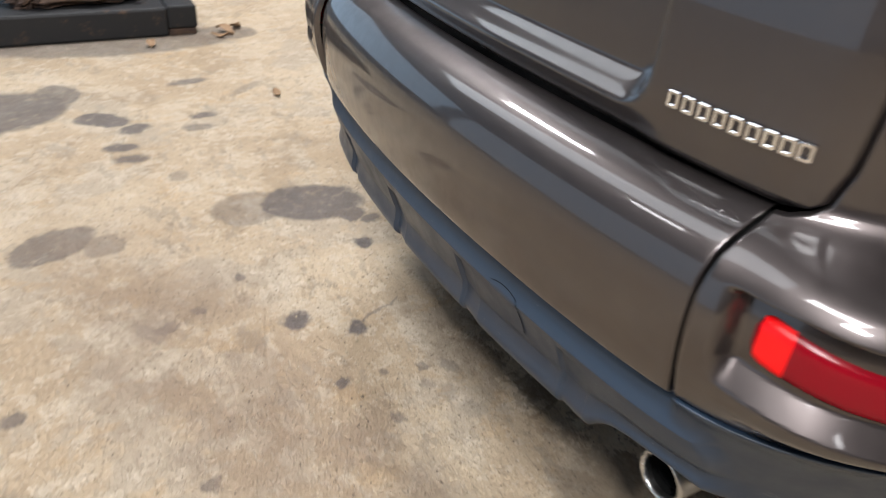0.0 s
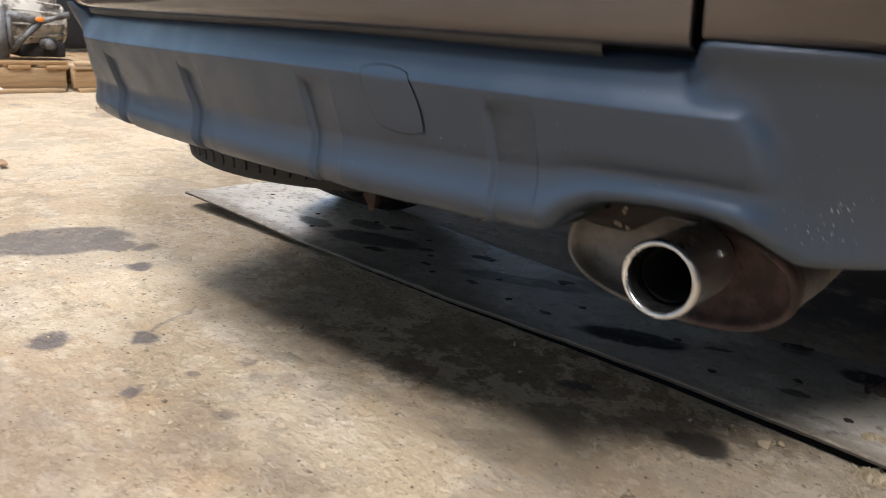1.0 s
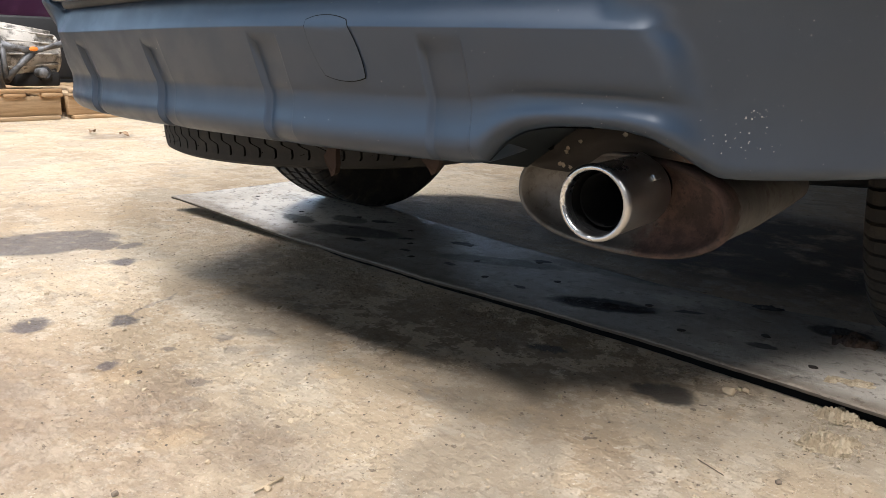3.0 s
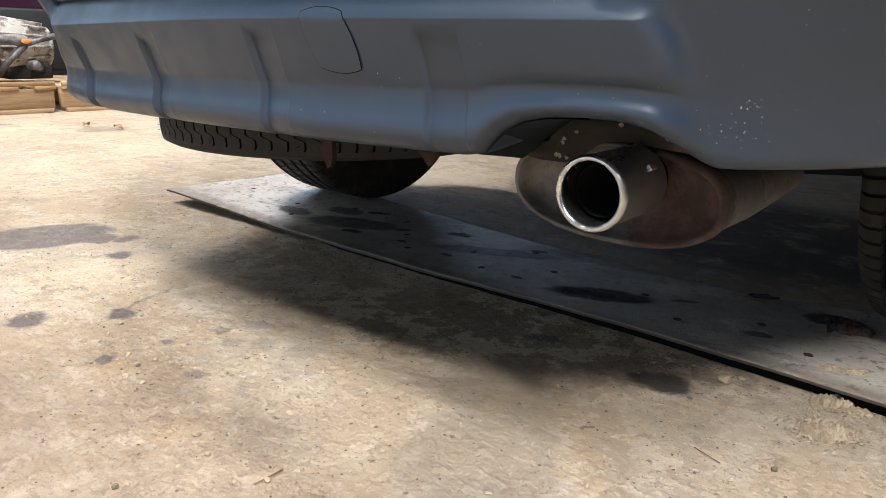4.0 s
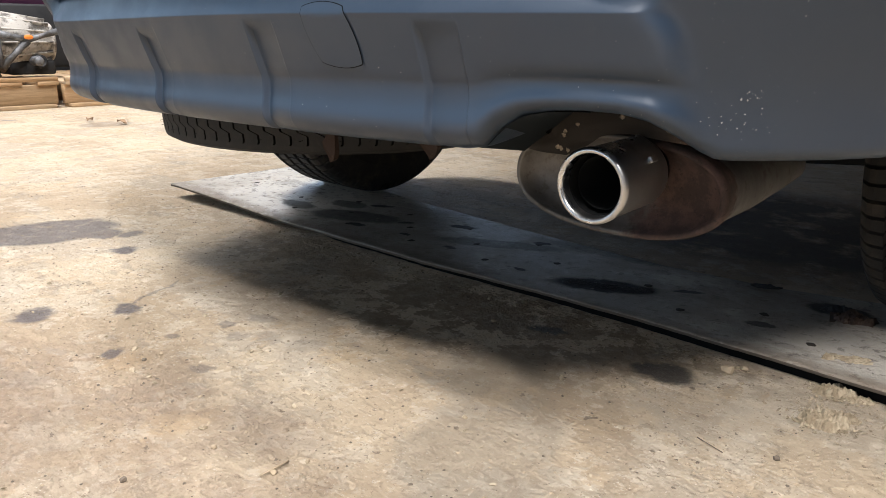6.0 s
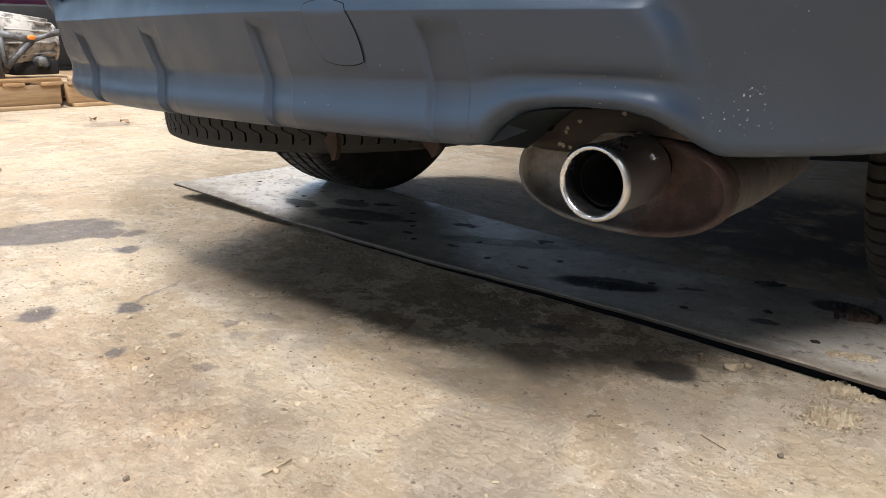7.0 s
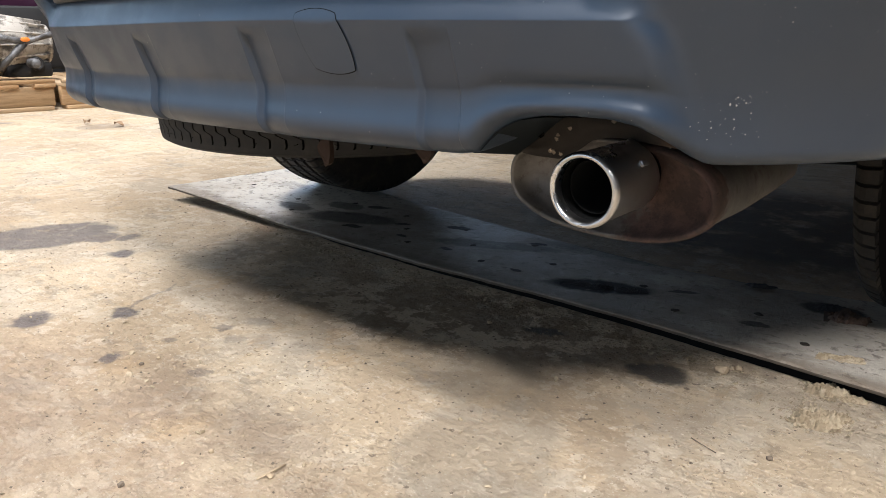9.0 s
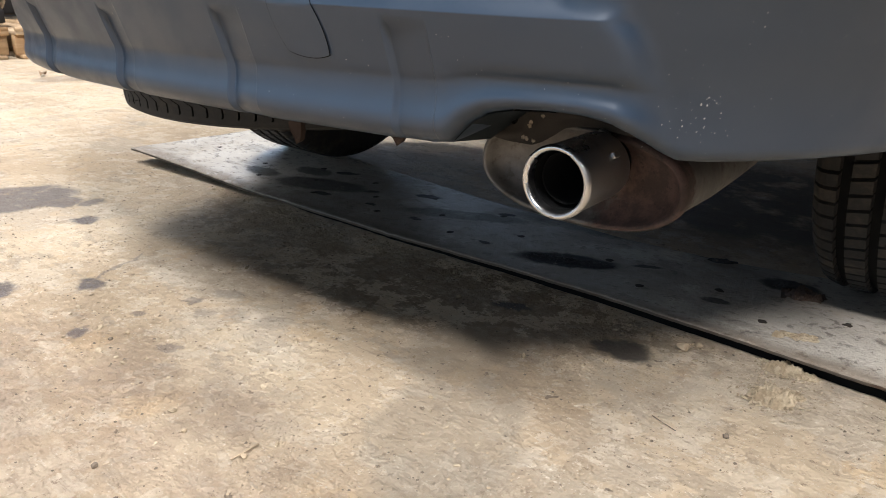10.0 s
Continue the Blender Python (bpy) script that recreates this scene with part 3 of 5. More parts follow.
rear_line = natural_spline(PLAN_U, PLAN_Y)


def on_body(u, d, z):
    """A point d inside the rear's outline, u sideways from the car's middle, at height z."""
    a, e = abs(u), 1e-3
    d -= 0.018 * step(-0.50, -0.68, u)
    lo, hi = max(a - e, 0), min(a + e, 0.845)
    slope = (rear_line(hi) - rear_line(lo)) / (hi - lo) * (1 if u >= 0 else -1)
    n = math.hypot(slope, 1)
    return Vector((XC + u - d * slope / n, rear_line(a) + d / n, z - 0.012 * step(0.25, -0.55, u)))


def columns(a, b, coarse=0.012):
    """Sideways stations, closer together where the outline turns hard."""
    n = max(2, round((b - a) / coarse))
    return [a + (b - a) * i / n for i in range(n + 1)]


car = thing("car", "bronze-grey SUV parked on steel plates, scuffed grey rear bumper", "car")

RIBS = {-0.402: 0.0085, -0.134: 0.0080, 0.126: 0.0070, 0.373: 0.0062}  # place and depth
MID = [(0.10, 0.522), (0.034, 0.510), (0.0160, 0.5000), (0.0085, 0.4830), (0.0018, 0.4675), (0.0026, 0.4610), (0.0130, 0.432), (0.0225, 0.406), (0.0268, 0.395), (0.0270, 0.377), (0.0245, 0.359), (0.0285, 0.346), (0.042, 0.336), (0.070, 0.335), (0.15, 0.342)]
END = [(0.030, 0.521), (-0.004, 0.5195), (-0.010, 0.516), (-0.003, 0.500), (0.0075, 0.480), (0.0170, 0.462), (0.027, 0.435), (0.035, 0.408), (0.039, 0.392), (0.041, 0.378), (0.043, 0.364), (0.046, 0.353), (0.056, 0.347), (0.075, 0.346), (0.15, 0.352)]
MID_S, END_S = catmull(MID, 57), catmull(END, 57)
END_R = [(0.030, 0.521), (-0.006, 0.5195), (-0.012, 0.516), (-0.001, 0.500), (0.0098, 0.480), (0.0180, 0.462), (0.0295, 0.435), (0.0405, 0.408), (0.0465, 0.391), (0.0510, 0.375), (0.0545, 0.360), (0.0580, 0.347), (0.066, 0.3395), (0.083, 0.338), (0.16, 0.344)]
END_RS = catmull(END_R, 57)
# the corner of the raised middle: sideways place at each height
SHOULDER = [(0.34, 0.602), (0.36, 0.601), (0.404, 0.596), (0.439, 0.588), (0.455, 0.580), (0.465, 0.571), (0.473, 0.557), (0.479, 0.538)]
ARCH = [(0.385, 0.0), (0.409, 0.004), (0.418, 0.014), (0.430, 0.026), (0.450, 0.037), (0.475, 0.042), (0.51, 0.044), (0.545, 0.043), (0.571, 0.038), (0.590, 0.029), (0.607, 0.019), (0.625, 0.008), (0.640, 0.001), (0.66, 0.0)]


def valance_point(u, i):
    # the corner of the raised middle runs down and outwards in a curve
    (dm, zm), (de, ze) = MID_S[i], (END_RS if u > 0 else END_S)[i]
    a = abs(u)
    edge = lerp_table(zm, SHOULDER) if u > 0 else 0.535 + 0.075 * step(0.478, 0.385, zm)
    half = 0.015 + 0.016 * step(0.430, 0.385, zm) if u > 0 else 0.024
    w = step(edge - half, edge + half, a) if i > 8 else step(0.524, 0.532, a)
    d, z = dm + (de - dm) * w, zm + (ze - zm) * w
    if u > 0.3:
        lift = lerp_table(u, ARCH)
        k = min(max((0.417 - z) / 0.082, 0.0), 1.0)
        z += lift * k
    z += 0.006 * step(0.1, 0.5, u) * (1 - step(0.40, 0.48, z))
    for c, deep in RIBS.items():
        s = abs(u - c)
        if s < 0.03:
            ramp = min(max((u - c + 0.0195) / 0.046, 0.0), 1.0)
            d += deep * (1 - 0.84 * ramp) * step(-0.0250, -0.0175, u - c) * step(0.0275, 0.0263, u - c) * step(0.4455, 0.4425, z - 0.010 * (u + 0.4)) * (1 if i < 50 else 0)
    return on_body(u, d, z)


rib_us = [c + e for c in RIBS for e in (-0.0256, -0.0250, -0.0242, -0.0232, -0.0222, -0.0212, -0.0202, -0.0192, -0.0182, -0.0175, -0.0168, 0.0260, 0.0264, 0.0268, 0.0272, 0.0276)]
us = columns(-0.845, -0.43, 0.012) + columns(-0.43, 0.41, 0.0025)[1:] + columns(0.41, 0.68, 0.006)[1:] + columns(0.68, 0.845, 0.008)[1:]
near = [u for u in us if min(abs(u - q) for q in rib_us) > 0.0009]
us = sorted(near + rib_us)
part("rear_valance", sheet([[valance_point(u, i) for u in us] for i in range(57)]), M_PLASTIC, car, "scuffed dark grey plastic lower bumper")

# liner in the pipe's opening, running forwards and down from its inner edge
rows = []
for j in range(9):
    v = j / 8
    row = []
    for i in range(14):
        s = i / 13
        u = 0.402 + 0.115 * s
        front = on_body(u, 0.046, 0.3395 + lerp_table(u, ARCH))
        back = Vector((0.405 + 0.080 * s, -0.628, 0.318 + 0.062 * s))
        row.append(front.lerp(back, v))
    rows.append(row)
part("opening_liner", sheet(rows), M_LINER, car)

# tow-eye cover: a proud rounded panel with a dark gap round it
def cover(u0, u1, z0, z1, grow, lift, n=16):
    rows = []
    for j in range(n + 1):
        row = []
        for i in range(n + 1):
            a, b = 2 * i / n - 1, 2 * j / n - 1
            # square to rounded square
            a2, b2 = a * math.sqrt(1 - 0.27 * b * b), b * math.sqrt(1 - 0.27 * a * a)
            z = (z0 + z1) / 2 + b2 * ((z1 - z0) / 2 + grow)
            u = (u0 + u1) / 2 + a2 * ((u1 - u0) / 2 + grow) - 0.22 * (z - (z0 + z1) / 2)
            d = lerp_table(-z, [(-zz, dd) for dd, zz in MID_S[10:40]])
            row.append(on_body(u, d - lift, z))
        rows.append(row)
    return sheet(rows)


part("cover_gap", cover(0.207, 0.275, 0.412, 0.476, 0.0008, 0.0004), M_GAP, car)
part("tow_cover", cover(0.207, 0.275, 0.412, 0.476, 0, 0.0009), M_PLASTIC, car)

# lower tailgate
GATE = [(0.060, 0.514), (0.030, 0.512), (0.004, 0.513), (-0.006, 0.519), (-0.011, 0.535), (-0.017, 0.58), (-0.019, 0.62), (-0.017, 0.650), (-0.011, 0.674), (0.002, 0.697), (0.020, 0.713), (0.040, 0.722), (0.062, 0.729), (0.078, 0.732), (0.090, 0.728), (0.10, 0.70)]
GATE_S = catmull(GATE, 48)


def seam_u(z):
    return lerp_table(z, [(0.50, 0.526), (0.59, 0.524), (0.67, 0.523), (0.700, 0.526), (0.715, 0.531), (0.728, 0.537), (0.74, 0.543)])


gate_rows = []
for d, z in GATE_S:
    e = seam_u(z) - 0.0032
    stations = [(-e, 0.012), (-e + 0.0003, 0.003), (-e + 0.0015, 0.0007), (-e + 0.004, 0.0)]
    stations += [((e - 0.004) * k / 60, 0.0) for k in range(-59, 60)]
    stations += [(e - 0.004, 0.0), (e - 0.0015, 0.0007), (e - 0.0003, 0.003), (e, 0.012)]
    gate_rows.append([on_body(u, d + roll, z + 0.004 * (u / e) ** 2 - 0.004) for u, roll in stations])
part("lower_tailgate", sheet(gate_rows), M_PAINT, car, "glossy bronze-grey lower tailgate")
jamb = [[on_body(0.56 * k / 40, dd, zz) for k in range(-40, 41)] for dd, zz in ((0.030, 0.505), (0.022, 0.54), (0.020, 0.68), (0.05, 0.712), (0.10, 0.722), (0.12, 0.74))]
part("tailgate_jamb", sheet(jamb), M_GAP, car)
flap = [[on_body(-0.50 + 0.953 * k / 60, dd, zz) for k in range(61)] for dd, zz in ((0.020, 0.522), (0.009, 0.521), (0.008, 0.510), (0.011, 0.5035), (0.020, 0.502))]
part("rubber_flap", sheet(flap), M_BLACK, car, "hanging black rubber sealing strip")

# bumper corners with the recess of the reflector
CORNER = [(0.060, 0.5225), (0.000, 0.522), (-0.010, 0.525), (-0.018, 0.545), (-0.026, 0.575), (-0.031, 0.61), (-0.032, 0.64), (-0.028, 0.664), (-0.016, 0.690), (0.002, 0.708), (0.024, 0.721), (0.048, 0.731), (0.064, 0.742), (0.071, 0.758), (0.072, 0.80), (0.076, 0.90), (0.085, 1.00), (0.10, 1.06)]
CORNER_S = catmull(CORNER, 220)


def recess(u, z):
    """How deep the reflector's niche is at a place of the corner: 0 to 1."""
    a = abs(u)
    top = 0.684 - 0.10 * max(0.0, a - 0.61)
    low = 0.592 - 0.13 * max(0.0, a - 0.56)
    left = 0.550 - 0.05 * (z - 0.62)
    right = 0.785
    return step(left, left + 0.022, a) * step(right, right - 0.02, a) * step(top + 0.003, top - 0.006, z) * min(max((z - low + 0.012) / 0.028, 0.0), 1.0)


def corner(sign):
    rows = []
    for d, z in CORNER_S:
        row = []
        e = seam_u(z) + 0.0032 if z < 0.735 else lerp_table(z, [(0.735, 0.556), (0.742, 0.582), (0.752, 0.598), (0.79, 0.611), (0.863, 0.617), (1.06, 0.62)])
        n = 110
        stations = [(e, 0.012), (e + 0.0003, 0.003), (e + 0.0015, 0.0007)] + [(e + 0.004 + (0.841 - e) * k / n, 0.0) for k in range(n + 1)]
        for a, roll in stations:
            dd = d - (0.013 * step(0.50, 0.66, a) * step(0.51, 0.64, z) if sign < 0 else 0.0) + (0.028 if sign > 0 else 0.008) * recess(a, z) - 0.026 * step(0.54, 0.66, a) * step(0.735, 0.70, z) * step(0.52, 0.56, z) + roll
            row.append(on_body(sign * a, dd, z))
        rows.append(row if sign > 0 else row[::-1])
    return sheet(rows)


for sign in (1, -1):
    c = part("bumper_corner", corner(sign), M_PAINT, car, "glossy bronze-grey bumper corner")

    def lens(a0, a1, lift, rnd, sign=sign):
        rows = []
        n = 36
        for j in range(13):
            row = []
            for i in range(n + 1):
                a = a0 + (a1 - a0) * i / n
                mid = 0.640 - 0.20 * max(0.0, a - 0.585)
                half = 0.0285 * (math.sqrt(max(0.0, 1 - max(0.0, (0.594 - a) / 0.0175) ** 2)) * 0.75 + 0.25 if rnd else 1)
                b = 2 * j / 12 - 1
                dome = 0.012 * (1 - b**6) * (1 if not rnd else 1 - max(0.0, (0.590 - a) / 0.014) ** 4)
                base = 0.002 - 0.026 * step(0.54, 0.66, a)
                row.append(on_body(sign * a, base - dome - lift, mid + b * half))
            rows.append(row if sign > 0 else row[::-1])
        return sheet(rows)

    r = part("reflector", lens(0.577, 0.775, 0.0, True), M_RED, c, "dark red plastic reflector")
    part("reflex_panel", lens(0.583, 0.608, 0.0012, True), M_RED_LIT, r, "bright red reflex panel")

# upper tailgate with the number-plate niche
UPPER_D = [(0.735, 0.080), (0.745, 0.070), (0.80, 0.068), (0.90, 0.072), (1.0, 0.082), (1.06, 0.10)]


def upper_point(u, z):
    d = lerp_table(z, UPPER_D)
    # rounded niche: distance to a rounded rectangle
    qx, qz = abs(u) - 0.347 + 0.045, abs(z - 0.91) - 0.138 + 0.045
    far = math.hypot(max(qx, 0.0), max(qz, 0.0)) + min(max(qx, qz), 0.0) - 0.045
    t = min(max((0.006 - far) / 0.032, 0.0), 1.0)
    d += 0.038 * (0.6 * t + 0.4 * t * t * (3 - 2 * t))
    d += 0.008 * step(0.772, 0.745, z) * step(0.40, 0.30, abs(u))
    return on_body(u, d, z)


rows = []
for j in range(130):
    z = 0.735 + (1.06 - 0.735) * j / 129
    e = lerp_table(z, [(0.735, 0.548), (0.742, 0.574), (0.752, 0.590), (0.79, 0.603), (0.863, 0.609), (1.06, 0.612)])
    stations = [-e, -e + 0.0004, -e + 0.003] + [(e - 0.006) * k / 90 for k in range(-90, 91)] + [e - 0.003, e - 0.0004, e]
    rows.append([upper_point(u, z) + (Vector((0, 0.012, 0)) if abs(u) == e else Vector((0, 0.002, 0)) if abs(u) > e - 0.001 else Vector()) for u in stations])
upper = part("upper_tailgate", sheet(rows), M_PAINT, car, "glossy bronze-grey upper tailgate")
part("tailgate_seal", sheet([[on_body(0.64 * k / 40, dd, zz) for k in range(-40, 41)] for dd, zz in ((0.12, 0.715), (0.115, 0.75), (0.13, 0.9), (0.15, 1.06))]), M_GAP, car)

# chrome maker's strip on the tailgate: plain chrome blocks in a row
for i in range(9):
    bm = bmesh.new()
    w, h, t, g = 0.0155, 0.019, 0.0035, 0.0042
    outer = [(-w / 2, -h / 2), (w / 2, -h / 2), (w / 2, h / 2), (-w / 2, h / 2)]
    inner = [(-w / 2 + g, -h / 2 + g), (w / 2 - g, -h / 2 + g), (w / 2 - g, h / 2 - g), (-w / 2 + g, h / 2 - g)]
    vo = [bm.verts.new((x, -t, z)) for x, z in outer]
    vi = [bm.verts.new((x, -t, z)) for x, z in inner]
    bo = [bm.verts.new((x, 0.001, z)) for x, z in outer]
    bi = [bm.verts.new((x, 0.001, z)) for x, z in inner]
    for k in range(4):
        k2 = (k + 1) % 4
        bm.faces.new((vo[k], vo[k2], vi[k2], vi[k]))
        bm.faces.new((vo[k2], vo[k], bo[k], bo[k2]))
        bm.faces.new((vi[k], vi[k2], bi[k2], bi[k]))
    bmesh.ops.bevel(bm, geom=bm.edges[:], offset=0.0009, segments=1, affect="EDGES")
    u = 0.391 + 0.0203 * i
    a, b = on_body(u - 0.004, 0.0665, 0.799), on_body(u + 0.004, 0.0665, 0.799)
    part("badge_block", bm, M_CHROME, upper, smooth=False, m=Matrix.Translation((a + b) / 2) @ Matrix.Rotation(math.atan2(b.y - a.y, b.x - a.x), 4, "Z"))

# body shell, simple where the view never reaches
def arch_z(y):
    z = 0.40
    for yw in (0.085, 2.755):
        r = 0.40**2 - (y - yw) ** 2
        if r > 0:
            z = max(z, 0.33 + math.sqrt(r))
    return z


rows = []
for j in range(90):
    y = -0.66 + 4.30 * j / 89
    w = 0.845 - 0.10 * step(2.9, 3.64, y) - 0.22 * step(-0.42, -0.66, y)
    roof = lerp_table(y, [(-0.66, 1.05), (-0.60, 1.30), (-0.42, 1.62), (0.2, 1.68), (1.3, 1.68), (2.2, 1.16), (3.2, 1.02), (3.64, 0.72)])
    belt = min(1.03, roof - 0.02)
    za = arch_z(y)
    half = [(0.0, za if za > 0.45 else 0.40), (w - 0.06, za if za > 0.45 else 0.40), (w, za + 0.03), (w + 0.005, max(za + 0.05, 0.62)), (w, max(za + 0.08, 0.85) if belt > 0.9 else belt - 0.05), (w - 0.03, belt), (w - 0.10, (belt + roof) / 2), (w - 0.19, roof - 0.03), (w - 0.34, roof), (0.0, roof + 0.012)]
    pts = [(XC - x, y, z) for x, z in half[::-1]] + [(XC + x, y, z) for x, z in half[1:]]
    rows.append(pts)
bm = sheet(rows)
shell = part("body_shell", bm, M_PAINT, car)
glass = Mat("dark_glass", (0.01, 0.012, 0.014), rough=0.05, coat=1.0).m
part("rear_window", sheet([[(XC + 0.56 * k / 10 * (1 - 0.1 * j / 8), -0.69 + 0.215 * (j / 8) ** 1.3, 1.08 + 0.50 * j / 8) for k in range(-10, 11)] for j in range(9)]), glass, car)
part("under_panel", box(XC - 0.66, XC + 0.66, -0.60, 3.3, 0.375, 0.398, 0.01), M_UNDER, car, "dark dirty underbody panel")
part("bumper_beam", box(XC - 0.50, XC + 0.35, -0.72, -0.66, 0.385, 0.46, 0.015), M_UNDER, car)
part("axle_beam", tube([(XC - 0.60, 0.12, 0.27), (XC - 0.40, 0.14, 0.25), (XC, 0.14, 0.25), (XC + 0.40, 0.14, 0.25), (XC + 0.60, 0.12, 0.27)], 0.028, 12), M_UNDER, car)


# ---- wheels ----
def tyre_mesh(r, width, pitch=84):
    """A tyre that turns about x: rounded shoulders, grooves round it and slanted slits across the tread blocks."""
    h = width / 2
    prof = [(r * 0.62, -h * 0.80, 0), (r * 0.68, -h * 0.93, 0), (r * 0.78, -h, 0), (r * 0.88, -h * 0.98, 0), (r * 0.935, -h * 0.95, 0)]
    prof += [(r * 0.955, -h * 0.91, 1), (r * 0.975, -h * 0.86, 1), (r * 0.988, -h * 0.79, 1), (r * 0.996, -h * 0.70, 1)]
    for c in (-0.58, -0.20, 0.20, 0.58):
        prof += [(r, (c - 0.07) * h, 1), (r - 0.010, (c - 0.055) * h, 2), (r - 0.010, (c + 0.055) * h, 2), (r, (c + 0.07) * h, 1), (r, (c + 0.19) * h, 1)]
    prof += [(r * 0.996, h * 0.80, 1), (r * 0.980, h * 0.87, 1), (r * 0.955, h * 0.92, 1)]
    prof += [(r * 0.935, h * 0.95, 0), (r * 0.88, h * 0.98, 0), (r * 0.78, h, 0), (r * 0.68, h * 0.93, 0), (r * 0.62, h * 0.80, 0)]
    steps = (0.0, 0.03, 0.20, 0.23, 0.48, 0.74)
    rows = []
    for rr, x, kind in prof:
        f = x / h
        slant = 0.9 * abs(f) + (0.4 if -0.58 < f < -0.20 or 0.20 < f < 0.58 else 0.0)
        row = []
        for i in range(pitch):
            for k, st in enumerate(steps):
                a = 2 * math.pi * (i + st + slant) / pitch
                q = rr - (0.008 if kind == 1 and k in (1, 2) else 0.0)
                row.append((x, q * math.cos(a), q * math.sin(a)))
        rows.append(row)
    bm = sheet(rows, closed_u=True)
    # shade in the slits and grooves is painted on as black faces
    nc, ns = len(rows[0]), len(steps)
    for n, f in enumerate(bm.faces):
        i, j = divmod(n, nc)
        if (prof[i][2] == 1 and prof[min(i + 1, len(prof) - 1)][2] >= 1 and j % ns == 1) or (prof[i][2] == 2 and prof[i + 1][2] == 2):
            f.material_index = 1
    return bm


def spare_mesh(r, width, pitch=76):
    """A narrow tyre that turns about x, with s-shaped cuts across the tread."""
    h = width / 2
    edges = [-0.40, -0.20, -0.08] + [-0.06 + 0.84 * k / 35 for k in range(36)] + [0.79, 0.80]
    prof = [(r * 0.62, -h * 0.85, 0), (r * 0.70, -h, 0), (r * 0.86, -h, 0), (r * 0.94, -h * 0.96, 0), (r * 0.972, -h * 0.90, 0)]
    prof += [(r - 0.012 * max(0.0, abs(f) - 0.3) ** 2, f * h, 1 if -0.07 < f < 0.785 else 0) for f in edges]
    prof += [(r * 0.985, h * 0.90, 0), (r * 0.955, h * 0.96, 0), (r * 0.86, h, 0), (r * 0.70, h, 0), (r * 0.62, h * 0.85, 0)]
    steps = (0.0, 0.015, 0.115, 0.13, 0.40, 0.65, 0.90)
    rows = []
    for rr, x, cuts in prof:
        f = x / h
        zig = lerp_table(f, [(0.0, 0.0), (0.26, 0.0), (0.30, -0.50), (0.34, -0.22), (0.53, -0.24), (0.61, -0.84), (0.72, -0.86), (0.76, -0.84), (0.80, -0.76)])
        row = []
        for i in range(pitch):
            for k, st in enumerate(steps):
                a = 2 * math.pi * (i + st + zig) / pitch
                q = rr - (0.010 if cuts and k in (1, 2) else 0.0)
                row.append((x, q * math.cos(a), q * math.sin(a)))
        rows.append(row)
    bm = sheet(rows, closed_u=True)
    # the shade in the cuts is painted: their floors are black
    nc, ns = len(rows[0]), len(steps)
    for n, f in enumerate(bm.faces):
        i, j = divmod(n, nc)
        if prof[i][2] and j % ns in (0, 1, 2):
            f.material_index = 1
    return bm


def road_wheel(x, y, side):
    t = part("wheel", tyre_mesh(0.34, 0.228), M_RUBBER_MUD if side > 0 else M_RUBBER, car, "tyre with worn muddy tread", smooth=False, m=pose(x, y, 0.3595))
    t.data.materials.append(M_GAP)
    rim = turned([(0.0, 0.05), (0.10, 0.05), (0.16, 0.02), (0.195, 0.02), (0.212, 0.06), (0.218, 0.085), (0.214, 0.085), (0.205, 0.03), (0.205, -0.085), (0.218, -0.09), (0.216, -0.10)], 48, "X")
    part("rim", rim, M_RIM, t, m=pose(0, 0, 0, 0, 0, 0 if side > 0 else 180))
    return t


for side in (1, -1):
    road_wheel(XC + side * 0.731 - (0.016 if side > 0 else 0.0), 0.085, side)
    road_wheel(XC + side * 0.731, 2.755, side)

spare = part("spare_wheel", spare_mesh(0.335, 0.175), M_SPARE, car, "spare tyre slung flat under the car", smooth=False, m=Matrix.Translation((-0.27, -0.340, 0.337)) @ Matrix.Rotation(radians(90), 4, "Y"))
spare.data.materials.append(M_GAP)
hair_rng, bm = random.Random(6), bmesh.new()
for k in range(150):
    a, f = hair_rng.uniform(0, 6.283), hair_rng.choice((-0.03, 0.0, 0.03, 0.06))
    q, e = 0.333, 0.333 + hair_rng.uniform(0.003, 0.008)
    b = a + hair_rng.uniform(-0.02, 0.02)
    tube([(f, q * math.cos(a), q * math.sin(a)), (f + 0.001, e * math.cos(b), e * math.sin(b))], 0.0005, 4, bm)
tagged(part("rubber_hairs", bm, M_GAP, spare), "fine moulding hairs on the tread", kind="stuff")
part("rim", turned([(0.0, 0.02), (0.12, 0.02), (0.17, -0.03), (0.20, -0.03), (0.208, -0.085), (0.214, -0.085), (0.21, 0.06)], 40, "X"), M_UNDER, spare)

# rusty hooks behind the spare wheel: flat bars with a ragged barbed end
hook_rng = random.Random(41)
